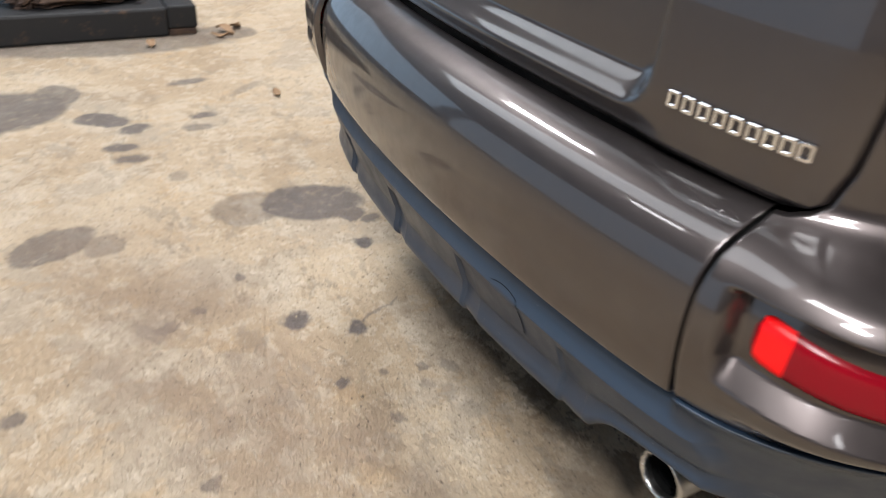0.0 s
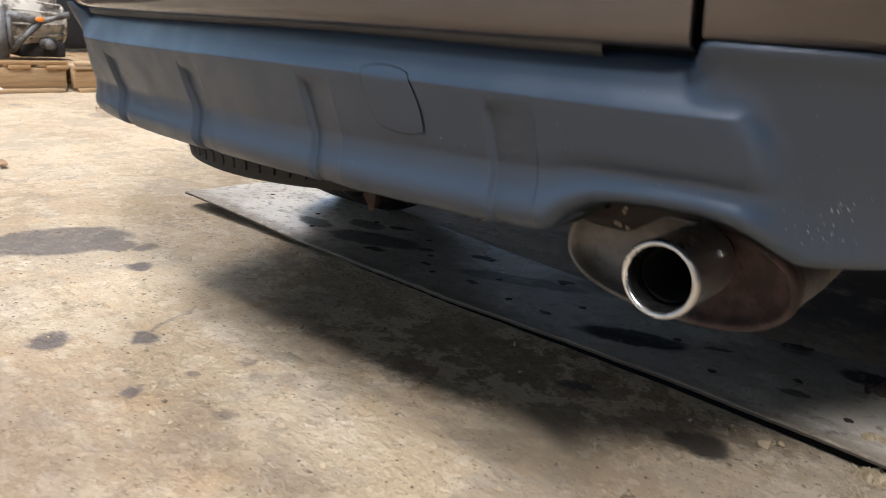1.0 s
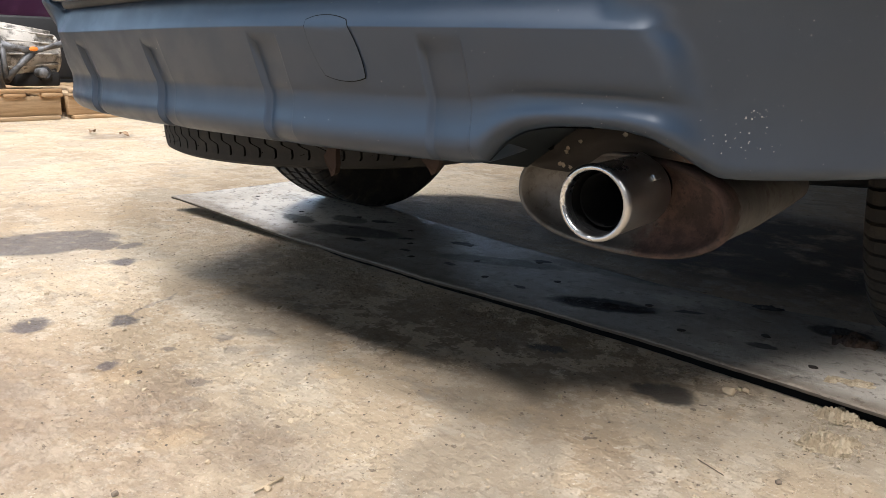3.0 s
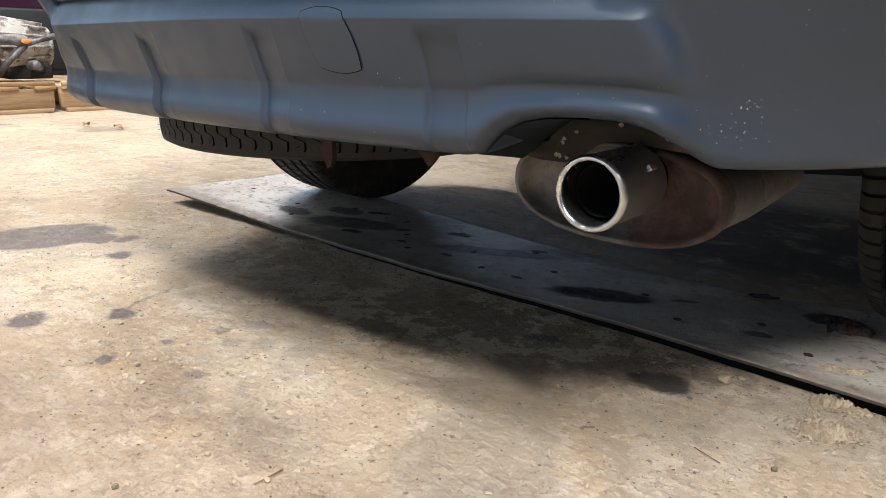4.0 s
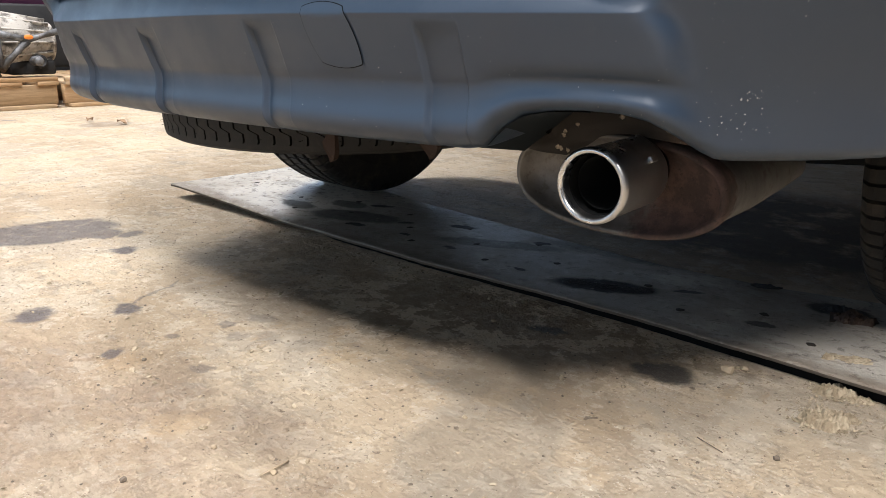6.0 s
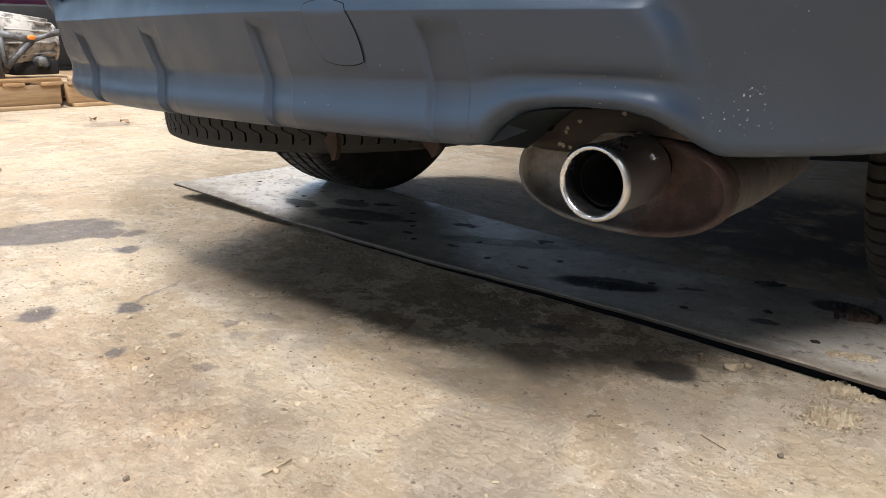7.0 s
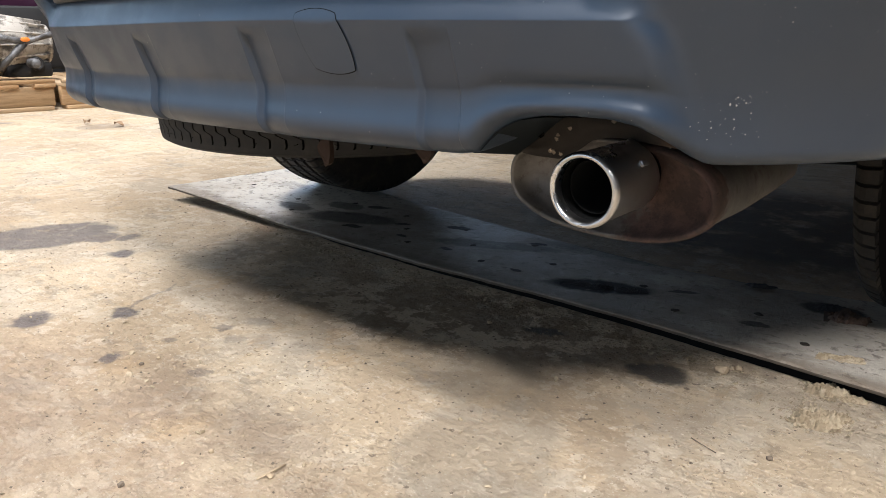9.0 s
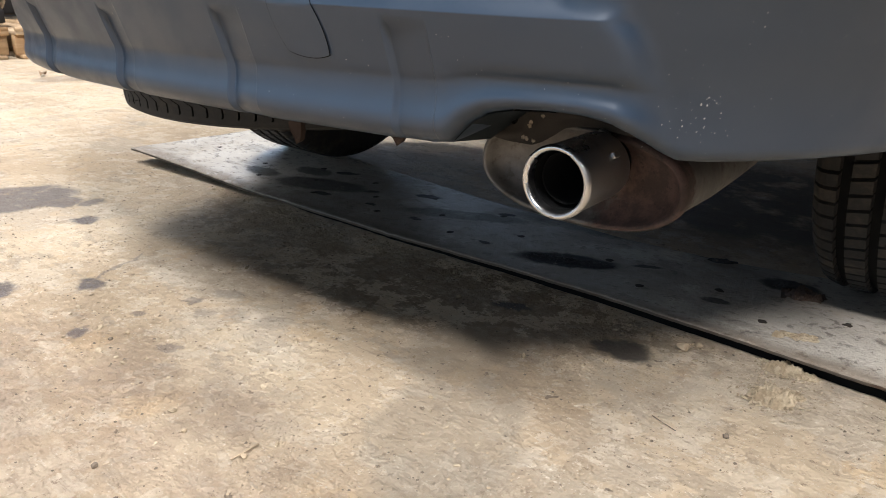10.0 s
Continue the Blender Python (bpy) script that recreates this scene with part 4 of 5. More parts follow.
for hx, hy, hz, hs in ((0.130, -0.686, 0.283, 1.0), (0.30, -0.672, 0.305, 1.3)):
    w = 0.0066 * hs
    outline = [(-w, 0.080), (-w, 0.060), (-w, 0.042), (-w * 1.05, 0.030), (-w * 1.9, 0.021), (-w * 1.5, 0.012), (-w * 0.6, 0.004), (w * 0.1, -0.005), (w * 0.7, -0.001), (w * 1.05, 0.010), (w, 0.026), (w, 0.045), (w, 0.062), (w, 0.080)]
    outline = [(x + hook_rng.uniform(-0.0010, 0.0010), z + hook_rng.uniform(-0.0012, 0.0012)) for x, z in outline]
    bm = bmesh.new()
    f = [bm.verts.new((x, -0.005 - 0.004 * step(0.035, 0.0, z), z)) for x, z in outline]
    b = [bm.verts.new((x, 0.006, z)) for x, z in outline]
    for q in (f, b[::-1]):
        n = len(q)
        for k in range(n // 2 - 1):
            bm.faces.new((q[k], q[k + 1], q[n - 2 - k], q[n - 1 - k]))
    for k in range(len(f)):
        k2 = (k + 1) % len(f)
        bm.faces.new((f[k2], f[k], b[k], b[k2]))
    bmesh.ops.bevel(bm, geom=[e for e in bm.edges if e.calc_face_angle(0.0) > 0.6], offset=0.0018, segments=1, affect="EDGES")
    bmesh.ops.recalc_face_normals(bm, faces=bm.faces[:])
    part("tow_hook", bm, M_HOOK, car, "rusty steel hook", smooth=False, m=pose(hx, hy, hz, 0, 0, 25))


# ---- exhaust ----
def oval(cx, cz, a, b, n=64, power=2.35):
    pts = []
    for i in range(n):
        t = 2 * math.pi * i / n
        c, s = math.cos(t), math.sin(t)
        pts.append((cx + a * math.copysign(abs(c) ** (2 / power), c), cz + b * math.copysign(abs(s) ** (2 / power), s)))
    return pts


MX, MZ = 0.539, 0.303
rows = []
for y, g in ((-0.640, -1.0), (-0.640, -0.55), (-0.642, -0.025), (-0.648, -0.012), (-0.654, -0.006), (-0.662, -0.0035), (-0.664, 0.0), (-0.660, 0.003), (-0.650, 0.003), (-0.646, 0.0), (-0.630, 0.0), (-0.55, -0.002), (-0.46, -0.008), (-0.39, -0.014), (-0.37, -0.024), (-0.365, -1.0)):
    a, b = (0.117 + g, 0.049 + g) if g > -0.2 else (0.117 * (1 + g) + 0.001, 0.049 * (1 + g) + 0.001)
    rows.append([(x, y, z) for x, z in oval(MX, MZ, a, b)])
EXHAUST = Matrix.Translation((-0.0595, 0.0865, -0.029)) @ Matrix.Scale(1.065, 4)  # seat of the silencer under the car
muffler = part("muffler", sheet(rows, closed_u=True), M_MUFFLER, car, "oval steel muffler with rust patches", m=EXHAUST)
part("front_pipe", tube([(0.53, -0.30, 0.30), (0.50, -0.15, 0.31), (0.40, 0.0, 0.33), (0.25, 0.3, 0.34), (0.22, 1.4, 0.34)], 0.026, 14), M_MUFFLER, muffler)
tip_profile = [(0.0290, 0.010), (0.0290, 0.004), (0.0294, 0.0000), (0.0312, -0.0028), (0.0338, -0.0028), (0.0356, 0.000), (0.0356, 0.005), (0.0346, 0.009), (0.0344, 0.060), (0.0346, 0.082), (0.0338, 0.086), (0.0300, 0.088)]
tip = part("exhaust_tip", turned([(r, -h) for r, h in tip_profile], 72, "Y"), M_TIP, muffler, "polished steel tail pipe tip", m=pose(0.576, -0.762, 0.3205, 1.5, 0, 1.5) @ Matrix.Scale(0.975, 4))
inner = [(0.0292, 0.009), (0.0292, 0.040), (0.0262, 0.042), (0.0258, 0.020), (0.0250, 0.0185), (0.0242, 0.020), (0.0242, 0.11), (0.0, 0.11)]
part("inner_pipe", turned([(r, -h) for r, h in inner], 64, "Y"), M_PIPE, tip, "soot-black inner pipe")
for bx, by, bz in ((0.574, -0.674, 0.353),):
    part("tip_bolt", box(-0.006, 0.006, -0.004, 0.004, -0.003, 0.003, 0.0012), M_TIP, muffler, m=pose(bx, by, bz, 0, 20, 0))

part("tip_tab", box(-0.0018, 0.0018, -0.006, 0.006, -0.0032, 0.0032, 0.0010), M_TIP, tip, "bright welded tab", m=pose(0.0292, 0.060, 0.0200, 0, -34, 0))

# heat shield above the muffler, cut out round the tail pipe
LOW = [(0.436, 0.333), (0.441, 0.3285), (0.456, 0.3275), (0.489, 0.3275), (0.500, 0.332), (0.513, 0.341), (0.525, 0.350), (0.540, 0.3545), (0.560, 0.356), (0.589, 0.354), (0.614, 0.352), (0.643, 0.351), (0.680, 0.350)]
HIGH = [(0.436, 0.334), (0.4385, 0.338), (0.447, 0.355), (0.461, 0.369), (0.478, 0.376), (0.485, 0.41), (0.680, 0.41)]
rows = []
for i in range(72):
    x = 0.436 + 0.244 * (i / 71) ** 1.15
    lo, hi = lerp_table(x, LOW), lerp_table(x, HIGH)
    rows.append([(x, -0.675 + 0.002 * noise.noise((x * 40, v * 3, 0)) + 0.006 * (1 - step(0.0, 0.25, v)) + 0.0035 * math.sin(9 * (lo + (hi - lo) * v - 0.33) / 0.08), lo + (hi - lo) * v) for v in [k / 15 for k in range(16)]])
shield = part("heat_shield", sheet(rows), M_SHIELD, car, "rust-brown heat shield with flaking paint", m=EXHAUST)
for hx, hz in ((0.473, 0.353),):
    part("shield_hole", turned([(0.0, 0.0), (0.0034, 0.0), (0.0038, 0.002)], 14, "Y"), M_GAP, shield, m=pose(hx, -0.6805, hz))
flake_rng = random.Random(12)
for hx, hz in ((0.494, 0.354), (0.493, 0.350), (0.490, 0.336), (0.486, 0.337), (0.498, 0.335), (0.557, 0.373), (0.606, 0.365), (0.508, 0.362)):
    bm = turned([(0.0, 0.0), (0.0024, 0.0), (0.0027, 0.001)], 9, "Y")
    for v in bm.verts:
        v.co.x *= flake_rng.uniform(0.4, 1.3)
        v.co.z *= flake_rng.uniform(0.4, 1.2)
    part("paint_flake", bm, M_FLAKE, shield, smooth=False, m=pose(hx, -0.6815, hz))


# ---- steel plates under the wheels ----
def plate_z(x):
    return 0.0170 + 0.0050 * step(-0.1, 0.7, x) + 0.005 * step(0.5, 1.0, x) + 0.019 * step(-0.45, -1.04, x) + 0.0012 * math.sin(5 * x)


PLATE_FRONT = [(-0.98, -0.340), (-0.70, -0.326), (-0.38, -0.318), (0.0, -0.317), (0.2, -0.307), (0.46, -0.306), (0.65, -0.313), (0.80, -0.322), (1.02, -0.330)]
PLATE_BACK = [(-1.0, 0.122), (-0.166, 0.030), (0.08, 0.002), (0.31, -0.018), (0.5, -0.004), (1.02, 0.13)]
holes = [(-0.579 + 0.2035 * k, -0.229) for k in range(7)] + [(-0.850 + 0.199 * k, -0.152) for k in range(9)] + [(-0.525 + 0.19 * k, -0.065) for k in range(4)]
rows = []
cols = [(0.0, -0.0030), (0.0003, -0.0008), (0.002, 0.0)] + [(k / 30, 0.0) for k in range(1, 30)] + [(0.994, 0.0), (1.0, -0.001), (0.999, -0.004)]
for i in range(301):
    x = -0.982 + 2.0 * i / 300
    wob = 0.0025 * noise.noise((x * 9, 0, 0)) + 0.0022 * noise.noise((x * 46, 3, 0))
    front, back = lerp_table(x, PLATE_FRONT), lerp_table(x, PLATE_BACK)
    rows.append([(x + (0.012 * v if i == 0 else 0), front + (back - front) * v + wob * (1 - v), plate_z(x) + dz) for v, dz in cols])
bm = sheet(rows)
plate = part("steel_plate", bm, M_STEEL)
tagged(plate, "long oily grey steel plate with punched holes on the floor", "metal plate")
bm = sheet([[(p[0], p[1] + 0.05, p[2] - 0.0040), (p[0], p[1] + 0.0008, p[2] - 0.0040), (p[0], p[1], p[2] - 0.0034), (p[0], p[1], p[2] + 0.0006)] for p in (r[0] for r in rows)])
part("plate_rim", bm, M_PLATE_EDGE, plate)
# black strip set back under the edge, standing in for the gap's shade
part("plate_underside", sheet([[(p[0], p[1] + 0.012 + 0.06 * step(-0.3, -0.7, p[0]), 0.0005), (p[0], p[1] + 0.012 + 0.06 * step(-0.3, -0.7, p[0]), p[2] - 0.0050)] for p in (r[0] for r in rows)]), M_GAP, plate)
def rough_disc(hx, hy):
    """A hole's dark mouth with an uneven, crusted edge."""
    bm = turned([(0.0, 0.0), (0.0060, 0.0), (0.0075, -0.0005)], 18)
    for v in bm.verts:
        v.co *= 1 + 0.45 * noise.noise(Vector((v.co.x * 150 + 9 * hx, v.co.y * 150, hy * 40)))
        v.co.z = min(v.co.z, 0.0)
    return bm


for hx, hy in holes:
    if -0.95 < hx < 0.95:
        part("punched_hole", rough_disc(hx, hy), M_HOLE, plate, m=pose(hx + 0.008 * noise.noise((hx * 7, hy * 9, 3)), hy, plate_z(hx) + 0.0009))


# ---- far side of the hall: pallets with engine parts ----
def plank(x0, x1, y0, y1, z0, z1, parent):
    c = ((x0 + x1) / 2, (y0 + y1) / 2, (z0 + z1) / 2)
    return part("plank", box(x0 - c[0], x1 - c[0], y0 - c[1], y1 - c[1], z0 - c[2], z1 - c[2], 0.0022, 1), M_WOOD, parent, m=Matrix.Translation(c) @ pose(0, 0, 0, 0, 0, random.uniform(-0.4, 0.4)))


def pallet(x, y0, y1, label):
    p = thing("pallet", label, "pallet", "pallets by the far wall", at=(0, 0, 0))
    for k in range(3):  # bottom boards and stringers
        xx = x - 0.05 - 0.45 * k
        plank(xx - 0.045, xx + 0.05, y0 + 0.02, y1 - 0.02, 0.0, 0.022, p)
        plank(xx - 0.02, xx + 0.02, y0, y1, 0.022, 0.125, p)
    n = 8
    for k in range(n):
        yy = y0 + (y1 - y0 - 0.11) * k / (n - 1)
        plank(x - 1.0, x + 0.0, yy, yy + 0.11, 0.125, 0.145, p)
    plank(x - 0.022, x + 0.0, y0, y1, 0.146, 0.168, p)
    return p


pallet(-3.47, -1.05, 0.362, "worn pale wooden pallet loaded with engine parts")
pallet(-3.46, 0.392, 1.45, "worn pale wooden pallet beside another pallet")


def casting(name, at, size, label, category, bumps, seed, material, parent=None):
    """A lumpy cast housing: a rough ribbed body with flanges and bosses joined on."""
    rng = random.Random(seed)
    t = thing(name, label, category, at=at)
    bm = bmesh.new()
    bmesh.ops.create_icosphere(bm, subdivisions=5, radius=1.0)
    for v in bm.verts:
        c = v.co.copy()
        rib = 0.07 * (1 if math.sin(c.y * 17 + 2 * c.z) > 0.72 else 0) + 0.07 * (1 if math.sin(c.z * 14 - 3 * c.x) > 0.8 else 0)
        dent = 0.30 * noise.noise(c * 1.6 + Vector((seed, 0, 0))) + 0.14 * noise.noise(c * 4.5 + Vector((0, seed, 0)))
        v.co = Vector([math.copysign(abs(q) ** 0.62, q) for q in c]) * (0.92 + rib + dent)
        v.co.x, v.co.y, v.co.z = v.co.x * size[0], v.co.y * size[1], max(v.co.z * size[2] + size[2] * 0.9, 0.0)
    part("housing", bm, material, t)
    for i in range(bumps):
        a, e = rng.uniform(-1.2, 1.2), rng.uniform(0.3, 1.6)
        r = rng.uniform(0.03, 0.07)
        prof = [(0.0, r * 0.1), (r * 0.42, r * 0.1), (r * 0.46, r * 0.5), (r * 0.85, r * 0.5), (r * 0.95, r * 0.35), (r * 0.95, r * 0.1), (r * 0.6, r * 0.0), (r * 0.6, -r * 2)]
        part("flange", turned(prof, 20, "X"), material, t, m=pose(size[0] * 0.95 * math.cos(a), size[1] * 0.9 * math.sin(a), size[2] * e, 0, rng.uniform(-20, 20), math.degrees(a)))
    return t


# gearbox: a bell housing that narrows along y, ribbed, with a bolted flange
gearbox = thing("gearbox", "pale cast aluminium gearbox lying on a pallet", "gearbox", at=(-3.80, 0.22, 0.346))
bell = [(0.0, 0.12), (0.172, 0.12), (0.178, 0.112), (0.178, 0.092), (0.168, 0.086), (0.162, 0.0), (0.150, -0.08), (0.138, -0.10), (0.140, -0.12), (0.126, -0.128), (0.112, -0.20), (0.102, -0.22), (0.108, -0.226), (0.108, -0.242), (0.070, -0.248), (0.050, -0.265), (0.0, -0.265)]
part("housing", turned(bell, 56, "Y"), M_ALU, gearbox)
for k in range(11):
    a = -40 + 26 * k
    part("rib", box(-0.005, 0.005, -0.085, 0.20, 0.112, 0.160, 0.003), M_ALU, gearbox, m=Matrix.Rotation(radians(a), 4, "Y") @ pose(0, 0, 0.002, -9, 0, 0))
for k in range(12):
    a = radians(30 * k)
    part("bolt", turned([(0.0, 0.016), (0.008, 0.016), (0.009, 0.004), (0.014, 0.003), (0.014, -0.004)], 8, "Y"), M_IRON, gearbox, smooth=False, m=pose(0.166 * math.cos(a), -0.118, 0.166 * math.sin(a)))
part("port", turned([(0.0, 0.03), (0.018, 0.03), (0.020, 0.055), (0.034, 0.055), (0.037, 0.048), (0.037, -0.10)], 22, "X"), M_IRON, gearbox, m=pose(0.10, 0.13, -0.105))
part("oil_pan", box(-0.13, 0.12, -0.02, 0.22, -0.176, -0.10, 0.012), M_IRON, gearbox)
casting("engine_part", (-3.80, -0.75, 0.168), (0.20, 0.25, 0.12), "dirty cast aluminium engine housing on a pallet", "engine part", 6, 9, M_ALU)
casting("engine_part", (-3.75, -0.22, 0.168), (0.13, 0.20, 0.10), "oily grey engine housing with flanged ports", "engine part", 5, 14, M_ALU)
casting("engine_part", (-3.80, 0.85, 0.168), (0.20, 0.22, 0.10), "blackened engine part on a pallet", "engine part", 4, 21, M_IRON)

# dark mounting bracket with an orange paint mark in front of the gearbox
bracket = thing("mount_bracket", "dark cast triangular mounting bracket with orange paint mark", "bracket", at=(-3.56, 0.0, 0.17))
for a, b, r in (((0, 0.12, 0.05), (0, 0.26, 0.185), 0.022), ((0, 0.11, 0.225), (0, 0.26, 0.19), 0.022), ((0, 0.12, 0.05), (0, 0.11, 0.23), 0.020), ((0, 0.26, 0.19), (0, 0.42, 0.235), 0.018), ((0, 0.075, 0.0), (0, 0.07, 0.24), 0.036)):
    part("arm", tube([a, tuple((p + q) / 2 for p, q in zip(a, b)), b], [r, r * 0.7, r], 10), M_CAST, bracket)
part("paint_mark", turned([(0.0, 0.004), (0.013, 0.003), (0.016, -0.004)], 16, "X"), M_ORANGE, bracket, m=pose(0.024, 0.262, 0.205) @ Matrix.Diagonal((0.6, 1.5, 0.8, 1)))
part("bolt_boss", turned([(0.0, 0.03), (0.022, 0.03), (0.026, 0.022), (0.026, -0.05)], 18, "X"), M_CAST, bracket, m=pose(0.03, 0.29, 0.08))

# paper tag
tag_rows = []
for j in range(14):
    v = j / 13
    w = 0.036 * (1 - 0.25 * v**3)
    tag_rows.append([(-3.44 + 0.075 * v**2, -0.085 + w * q + 0.055 * v**2.5, 0.165 - 0.13 * v**0.9) for q in (-1.0, -0.3, 0.4, 1.0)])
bm = sheet(tag_rows)
tagged(part("paper_tag", bm, M_PAPER), "curled white paper tag hanging from an engine part", "tag")

# black drip tray with a rusty part on it
tray = thing("drip_tray", "black oily steel tray with rusty parts on top", "tray", at=(-2.47, 0, 0))
part("tray_body", box(-0.42, 0.02, -1.75, -0.80, 0.0, 0.125, 0.012), M_IRON, tray, smooth=False)
part("tray_step", box(-0.30, 0.015, -0.799, -0.675, 0.03, 0.13, 0.01), M_IRON, tray, smooth=False)
part("tray_foot", box(-0.30, 0.010, -0.798, -0.68, 0.0, 0.029, 0.004), M_RUST, tray, smooth=False)
casting("engine_part", (-2.66, -1.15, 0.126), (0.15, 0.26, 0.05), "rusty flat engine part on a black tray", "engine part", 3, 31, M_RUST)

# purple car far behind the pallets
purple = thing("car", "dark purple parked car behind the pallets", "car", at=(-5.4, 0, 0))
rows = []
for j in range(40):
    y = -1.2 + 4.2 * j / 39
    w = 0.80 - 0.12 * step(-0.7, -1.2, y) - 0.12 * step(2.5, 3.0, y)
    roof = lerp_table(y, [(-1.2, 0.80), (-0.2, 0.95), (0.6, 1.42), (1.9, 1.45), (2.6, 1.0), (3.0, 0.8)])
    zb = 0.30
    for yw in (-0.35, 2.2):
        r = 0.36**2 - (y - yw) ** 2
        zb = max(zb, 0.30 + math.sqrt(r)) if r > 0 else zb
    half = [(0.0, zb), (w - 0.04, zb), (w, zb + 0.05), (w + 0.02, max(0.62, zb + 0.07)), (w - 0.01, max(0.80, zb + 0.1) if roof > 0.9 else roof - 0.05), (w - 0.12, roof - 0.04), (w - 0.3, roof), (0.0, roof + 0.01)]
    rows.append([(-x, y, z) for x, z in half[::-1]] + [(x, y, z) for x, z in half[1:]])
part("body", sheet(rows), M_PURPLE, purple)
part("sill", box(0.70, 0.83, -1.0, 2.8, 0.16, 0.57, 0.02), M_BLACK, purple, "black lower sill")
for px in (-0.70, 0.70):
    for py in (-0.35, 2.2):
        t = part("wheel", tyre_mesh(0.31, 0.20, 40), M_RUBBER, purple, m=pose(px, py, 0.31))
        part("rim", turned([(0.0, 0.09), (0.17, 0.07), (0.195, 0.095), (0.195, -0.09)], 32, "X"), M_RIM, t, m=pose(0, 0, 0, 0, 0, 0 if px > 0 else 180))


# ---- litter and grit on the floor ----
def grit(name, spots, material, label, lo, hi, seed):
    rng = random.Random(seed)
    verts, faces = [], []
    for x, y in spots:
        r = lo + (hi - lo) * rng.random() ** 2.2
        n = len(verts)
        turn = rng.uniform(0, 6.28)
        for k in range(5):
            a = turn + 2 * math.pi * k / 5
            verts.append((x + r * rng.uniform(0.7, 1.2) * math.cos(a), y + r * rng.uniform(0.7, 1.2) * math.sin(a), 0.0002))
        verts.append((x + rng.uniform(-0.2, 0.2) * r, y, r * rng.uniform(0.5, 1.0)))
        for k in range(5):
            faces.append((n + k, n + (k + 1) % 5, n + 5))
    me = bpy.data.meshes.new(name)
    me.from_pydata(verts, [], faces)
    me.materials.append(material)
    return tagged(new(name, me), label, "grit", kind="stuff")


rng = random.Random(4)


def scatter(n, x0, x1, y0, y1):
    return [(rng.uniform(x0, x1), rng.uniform(y0, y1)) for _ in range(n)]


grit("pale_grit", scatter(1300, -1.6, 0.9, -1.3, -0.3) + scatter(600, -0.5, 0.85, -1.2, -0.45) + scatter(500, -3.2, -0.6, -1.6, 1.2), M_STONE, "pale sand grains and crumbs on the concrete", 0.0006, 0.0026, 1)
grit("dark_grit", scatter(2300, -1.6, 0.9, -1.3, -0.3) + scatter(400, -3.2, -0.6, -1.6, 1.2), M_STONE_DARK, "dark grit on the concrete", 0.0006, 0.0027, 2)
def lumps(name, spots, material, label, lo, hi, seed, heap=0.0045, category="dried mud"):
    """Flat irregular crumbs, joined into one heap."""
    lr = random.Random(seed)
    ball = bmesh.new()
    bmesh.ops.create_icosphere(ball, subdivisions=1, radius=1.0)
    base = [v.co.copy() for v in ball.verts]
    tris = [tuple(v.index for v in f.verts) for f in ball.faces]
    ball.free()
    verts, faces = [], []
    for x, y in spots:
        r = lo + (hi - lo) * lr.random() ** 3
        e, n = Euler((lr.uniform(-0.6, 0.6), lr.uniform(-0.6, 0.6), lr.uniform(0, 6.3))), len(verts)
        sx, sz = lr.uniform(1.0, 1.9), lr.uniform(0.35, 0.6)
        pile = lr.uniform(0.0, heap)
        for c in base:
            q = c * lr.uniform(0.65, 1.15)
            q = Vector((q.x * sx * r, q.y * r, q.z * sz * r))
            q.rotate(e)
            verts.append((x + q.x, y + q.y, max(q.z + 0.25 * r + pile, 0.0)))
        faces += [tuple(i + n for i in f) for f in tris]
    me = bpy.data.meshes.new(name)
    me.from_pydata(verts, [], faces)
    me.materials.append(material)
    return tagged(new(name, me), label, category, kind="stuff")


def clod(x, y, rx, ry, high, turn, seed, z=0.0, material=None, label="crumbled cake of dried tan mud beside the steel plate", category="dried mud", group="mud clods"):
    """A broken cake of dried mud: a rough low mound with cracks and a ragged edge."""
    n, rows = 46, []
    for j in range(n + 1):
        row = []
        for i in range(n + 1):
            a, b = 2 * i / n - 1, 2 * j / n - 1
            q = Vector((a * 3.0 + seed, b * 3.0, 0.3 * seed))
            reach = math.hypot(a, b) + 0.30 * noise.noise(q * 0.8) + 0.16 * noise.noise(q * 2.6)
            top = high * step(0.95, 0.55, reach) * (0.60 + 0.55 * noise.noise(q * 1.3 + Vector((0, 4, 0))) + 0.36 * noise.noise(q * 3.6))
            crack = min(abs(noise.noise(q * 1.7 + Vector((7, 0, 0)))) / 0.05, abs(noise.noise(q * 3.1 + Vector((2, 5, 0)))) / 0.06, 1.0)
            row.append((a * rx * 1.1, b * ry * 1.1, max(top * (0.1 + 0.9 * crack), 0.0) - 0.0006))
        rows.append(row)
    ob = part("mud_clod" if material is None else "crust", sheet(rows), material or M_MUD, smooth=False, m=pose(x, y, z + 0.0004, 0, 0, turn))
    return tagged(ob, label, category, group)


clod(0.700, -0.318, 0.032, 0.019, 0.013, 30, 1)
clod(0.730, -0.318, 0.018, 0.012, 0.006, 20, 2)
clod(0.712, -0.408, 0.031, 0.027, 0.0125, 40, 3)
clod(0.730, -0.385, 0.015, 0.012, 0.0085, 10, 4)
clod(0.700, -0.245, 0.026, 0.014, 0.004, 20, 5, plate_z(0.70), label="thin crumbled mud on the steel plate")
clod(0.672, -0.262, 0.010, 0.008, 0.006, 60, 6, plate_z(0.67), label="small lump of dried mud on the steel plate")
clod(0.658, -0.078, 0.032, 0.024, 0.012, 15, 7, plate_z(0.66), M_RUST, "rust-brown crust fallen beside the tyre", "crust", "crusts on the plate")
clod(0.625, -0.045, 0.022, 0.014, 0.007, 50, 8, plate_z(0.63), M_SOOT, "black oily crust on the steel plate", "crust", "crusts on the plate")
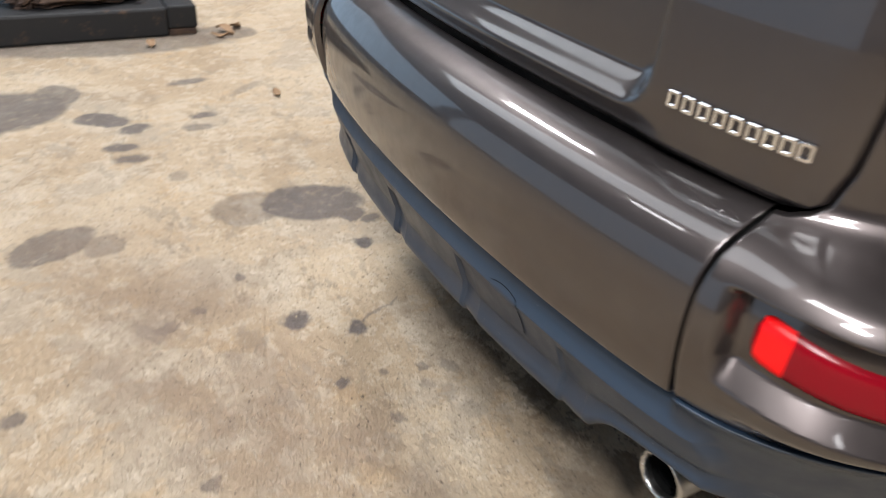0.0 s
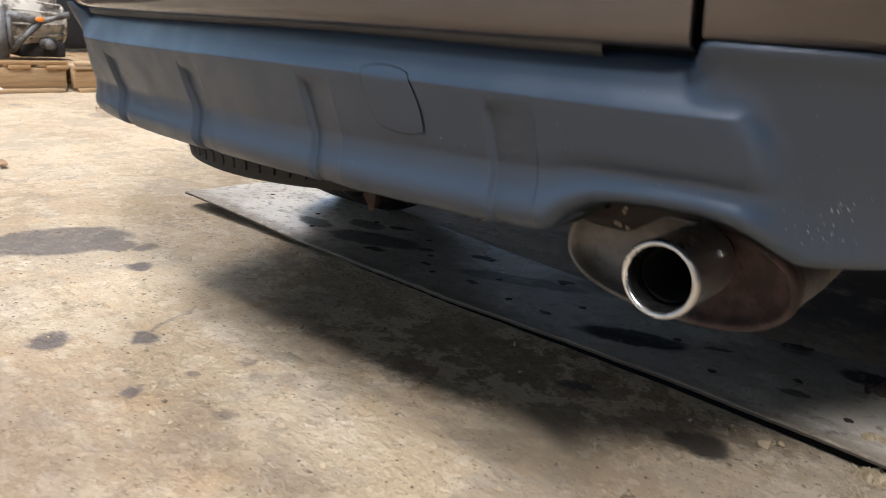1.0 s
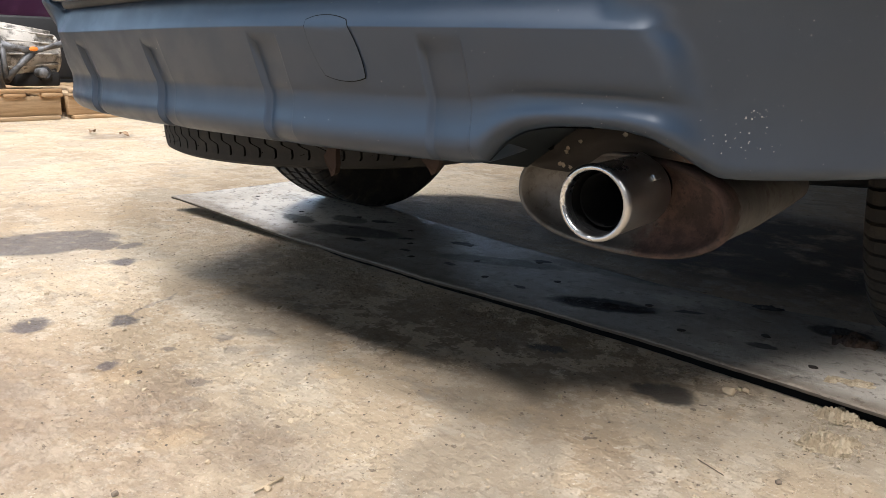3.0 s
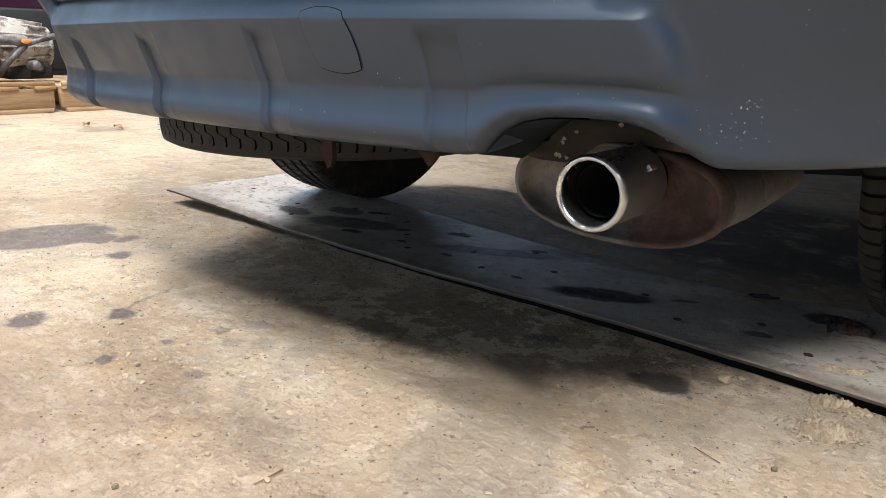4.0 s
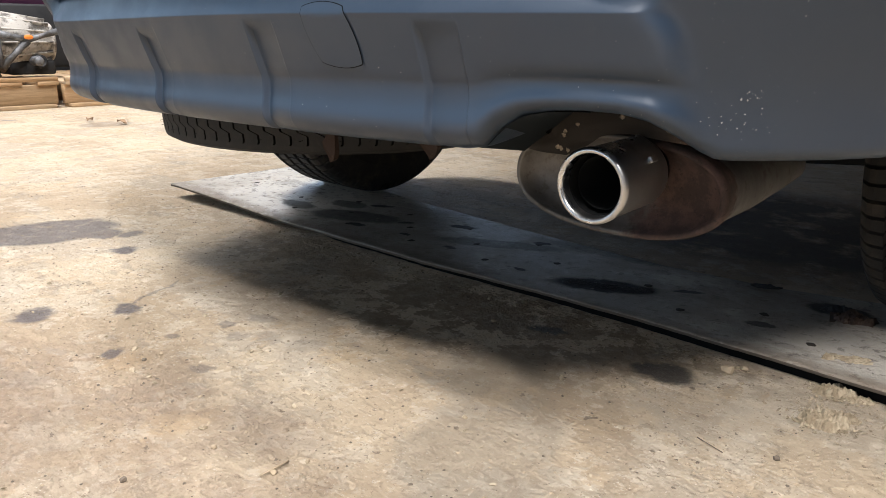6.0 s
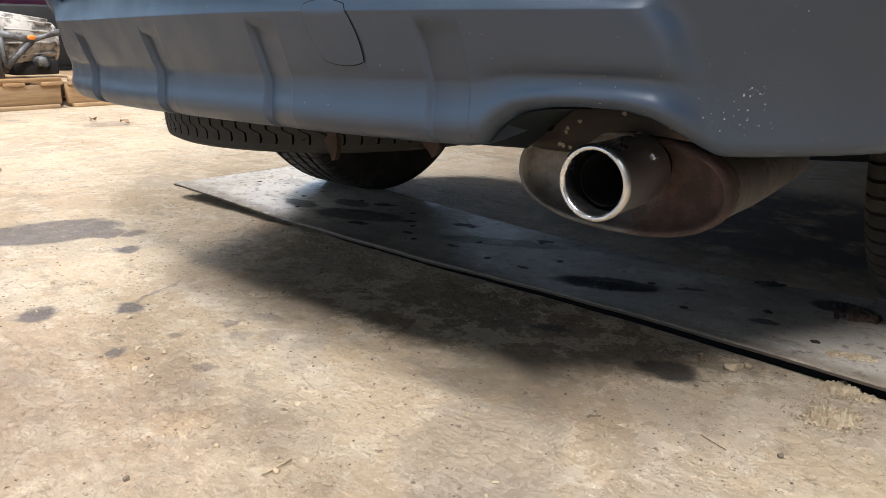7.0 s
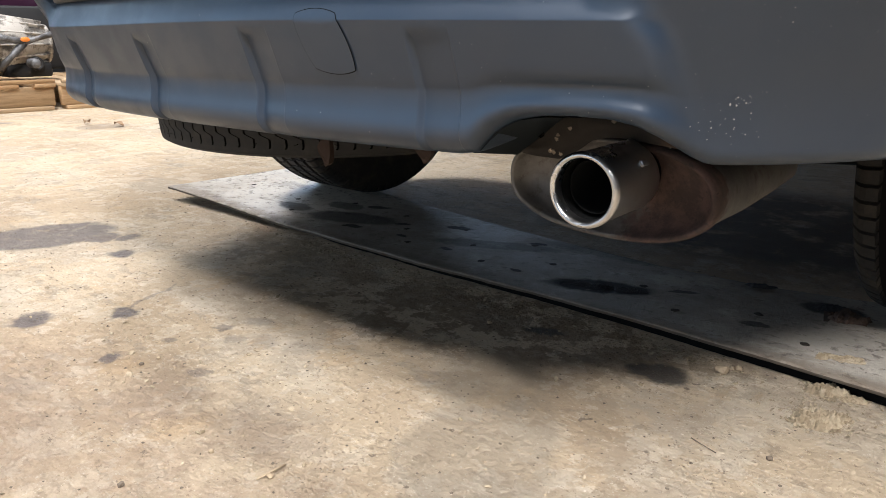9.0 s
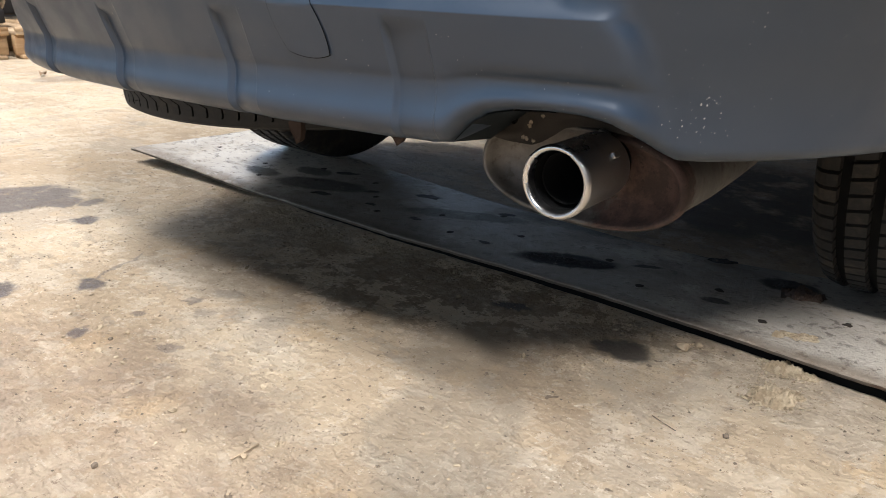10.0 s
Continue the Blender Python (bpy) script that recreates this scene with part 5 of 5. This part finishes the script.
clod(0.497, -0.012, 0.026, 0.010, 0.006, 25, 9, plate_z(0.50), M_SOOT, "black oily crust on the steel plate", "crust", "crusts on the plate")
for cx, cy, crx, cry, cs in ((0.245, -0.222, 0.034, 0.016, 10), (0.290, -0.207, 0.036, 0.018, 11), (0.335, -0.190, 0.034, 0.015, 12)):
    clod(cx, cy, crx, cry, 0.0035, 24, cs, plate_z(cx) - 0.0004, M_SOOT, "black oily crust on the steel plate", "crust", "crusts on the plate")
crumbs = [(0.712 + rng.gauss(0, 0.020), -0.405 + rng.gauss(0, 0.018)) for _ in range(420)] + [(0.708 + rng.gauss(0, 0.018), -0.322 + rng.gauss(0, 0.010)) for _ in range(300)] + [(0.70 + rng.gauss(0, 0.034), -0.37 + rng.gauss(0, 0.04)) for _ in range(260)]
lumps("dried_mud", crumbs, M_MUD, "crumbled dried mud beside the steel plate", 0.0005, 0.0026, 3, 0.003)

floor_crumbs = scatter(150, -0.9, 0.8, -1.15, -0.45) + [(rng.gauss(0.05, 0.22), rng.gauss(-0.85, 0.10)) for _ in range(150)] + [(rng.gauss(0.35, 0.3), rng.gauss(-0.34, 0.03)) for _ in range(120)] + [(rng.uniform(-0.6, 0.6), -0.33 - abs(rng.gauss(0, 0.035))) for _ in range(420)]
lumps("crumbs", floor_crumbs, M_MUD, "loose concrete crumbs on the floor", 0.0009, 0.0042, 5, 0.0, "crumbs")


def stone(x, y, r, seed, material):
    bm = bmesh.new()
    bmesh.ops.create_icosphere(bm, subdivisions=2, radius=r)
    for v in bm.verts:
        v.co *= 1 + 0.35 * noise.noise(v.co * (1.6 / r) + Vector((seed, 0, 0)))
        v.co.z = max(v.co.z * 0.7, -r * 0.45)
    ob = part("stone", bm, material, smooth=False, m=pose(x, y, r * 0.44))
    return tagged(ob, "small pale crumb of stone on the floor", "stone", "loose stones")


for i, (sx, sy, sr) in enumerate(((0.572, -0.356, 0.0098), (0.585, -0.332, 0.0055), (-0.084, -0.888, 0.0035), (-0.037, -0.896, 0.0035), (-0.038, -0.870, 0.0035), (0.224, -1.050, 0.004), (0.235, -0.952, 0.0035), (0.324, -0.936, 0.004), (0.701, -0.537, 0.004), (0.507, -0.469, 0.003), (0.221, -0.437, 0.004))):
    stone(sx, sy, sr, i, M_STONE_DARK if i in (3, 5, 8) else M_STONE)
tagged(part("straw", tube([(0.320, -0.950, 0.0025), (0.321, -0.932, 0.004), (0.319, -0.913, 0.003)], 0.0012, 6), M_STONE), "pale bit of straw on the floor", "straw")
tagged(part("twig", tube([(0.617, -0.554, 0.001), (0.634, -0.563, 0.003), (0.652, -0.566, 0.001)], 0.0006, 6), M_STONE_DARK), "thin dark twig on the floor", "twig")


def leaf(x, y, r, seed):
    lrng = random.Random(seed)
    rows = []
    for j in range(7):
        v = j / 6
        w = r * 0.55 * math.sin(math.pi * min(max(v, 0.04), 0.96))
        rows.append([(w * s, r * (2 * v - 1), 0.004 + r * (0.25 * s * s + 0.22 * math.sin(5 * v + seed))) for s in (-1, -0.5, 0, 0.5, 1)])
    ob = part("dry_leaf", sheet(rows), M_LEAF, m=pose(x, y, 0.004 + r * 0.1, 0, 0, lrng.uniform(0, 360)))
    return tagged(ob, "curled brown dry leaf on the concrete", "leaf", "dry leaves")


for i, (lx, ly, lr) in enumerate(((-2.44, -0.56, 0.05), (-2.50, -0.50, 0.045), (-2.38, -0.60, 0.035), (-1.645, -0.57, 0.028), (-2.33, -0.90, 0.035), (-2.74, 0.20, 0.03), (-2.56, 0.27, 0.03))):
    leaf(lx, ly, lr, i)

# stone chips on the bumper's corner
verts, faces = [], []
crng = random.Random(8)
chips = [(0.640 + crng.gauss(0, 0.016), 0.380 + crng.gauss(0, 0.014), crng.uniform(0.0002, 0.0009)) for _ in range(26)] + [(0.655 + crng.gauss(0, 0.007), 0.400 + crng.gauss(0, 0.007), crng.uniform(0.0003, 0.0010)) for _ in range(9)] + [(crng.uniform(0.60, 0.76), crng.uniform(0.36, 0.50), crng.uniform(0.0002, 0.0005)) for _ in range(60)] + [(crng.uniform(-0.45, 0.60), crng.uniform(0.36, 0.49), crng.uniform(0.0002, 0.0006)) for _ in range(45)]
for cu, cz, cr in chips:
    cd = lerp_table(-cz, [(-zz, dd) for dd, zz in (END_RS if cu > 0.60 else MID_S)[12:44]])
    p0, pu, pz = on_body(cu, cd - 0.0005, cz), on_body(cu + 0.001, cd - 0.0005, cz), Vector((0, 0, 1))
    eu = (pu - p0).normalized()
    out = Vector((eu.y, -eu.x, 0))
    n = len(verts)
    for k in range(6):
        a = 2 * math.pi * k / 6
        rr = cr * crng.uniform(0.7, 1.2)
        verts.append(p0 + eu * rr * math.cos(a) + pz * rr * math.sin(a))
    verts.append(p0 + out * cr * 0.2)
    faces += [(n + k, n + (k + 1) % 6, n + 6) for k in range(6)]
me = bpy.data.meshes.new("chipped_paint")
me.from_pydata(verts, [], faces)
me.materials.append(M_CHIP)
ob = new("chipped_paint", me)
ob.parent = car
tagged(ob, "pale stone chips", kind="stuff")

# housings of the ceiling lights, all out of view, some added only as fill
for lx, ly, lsx, lsy, lw, tint in LIGHTS:
    lamp = thing("ceiling_light", "unseen long white ceiling light", "ceiling light", "ceiling lights", at=(lx, ly, HALL - 0.13))
    part("housing", box(-lsx / 2 - 0.04, lsx / 2 + 0.04, -lsy / 2 - 0.04, lsy / 2 + 0.04, 0.0, 0.125, 0.01), M_HOUSING, lamp, smooth=False)
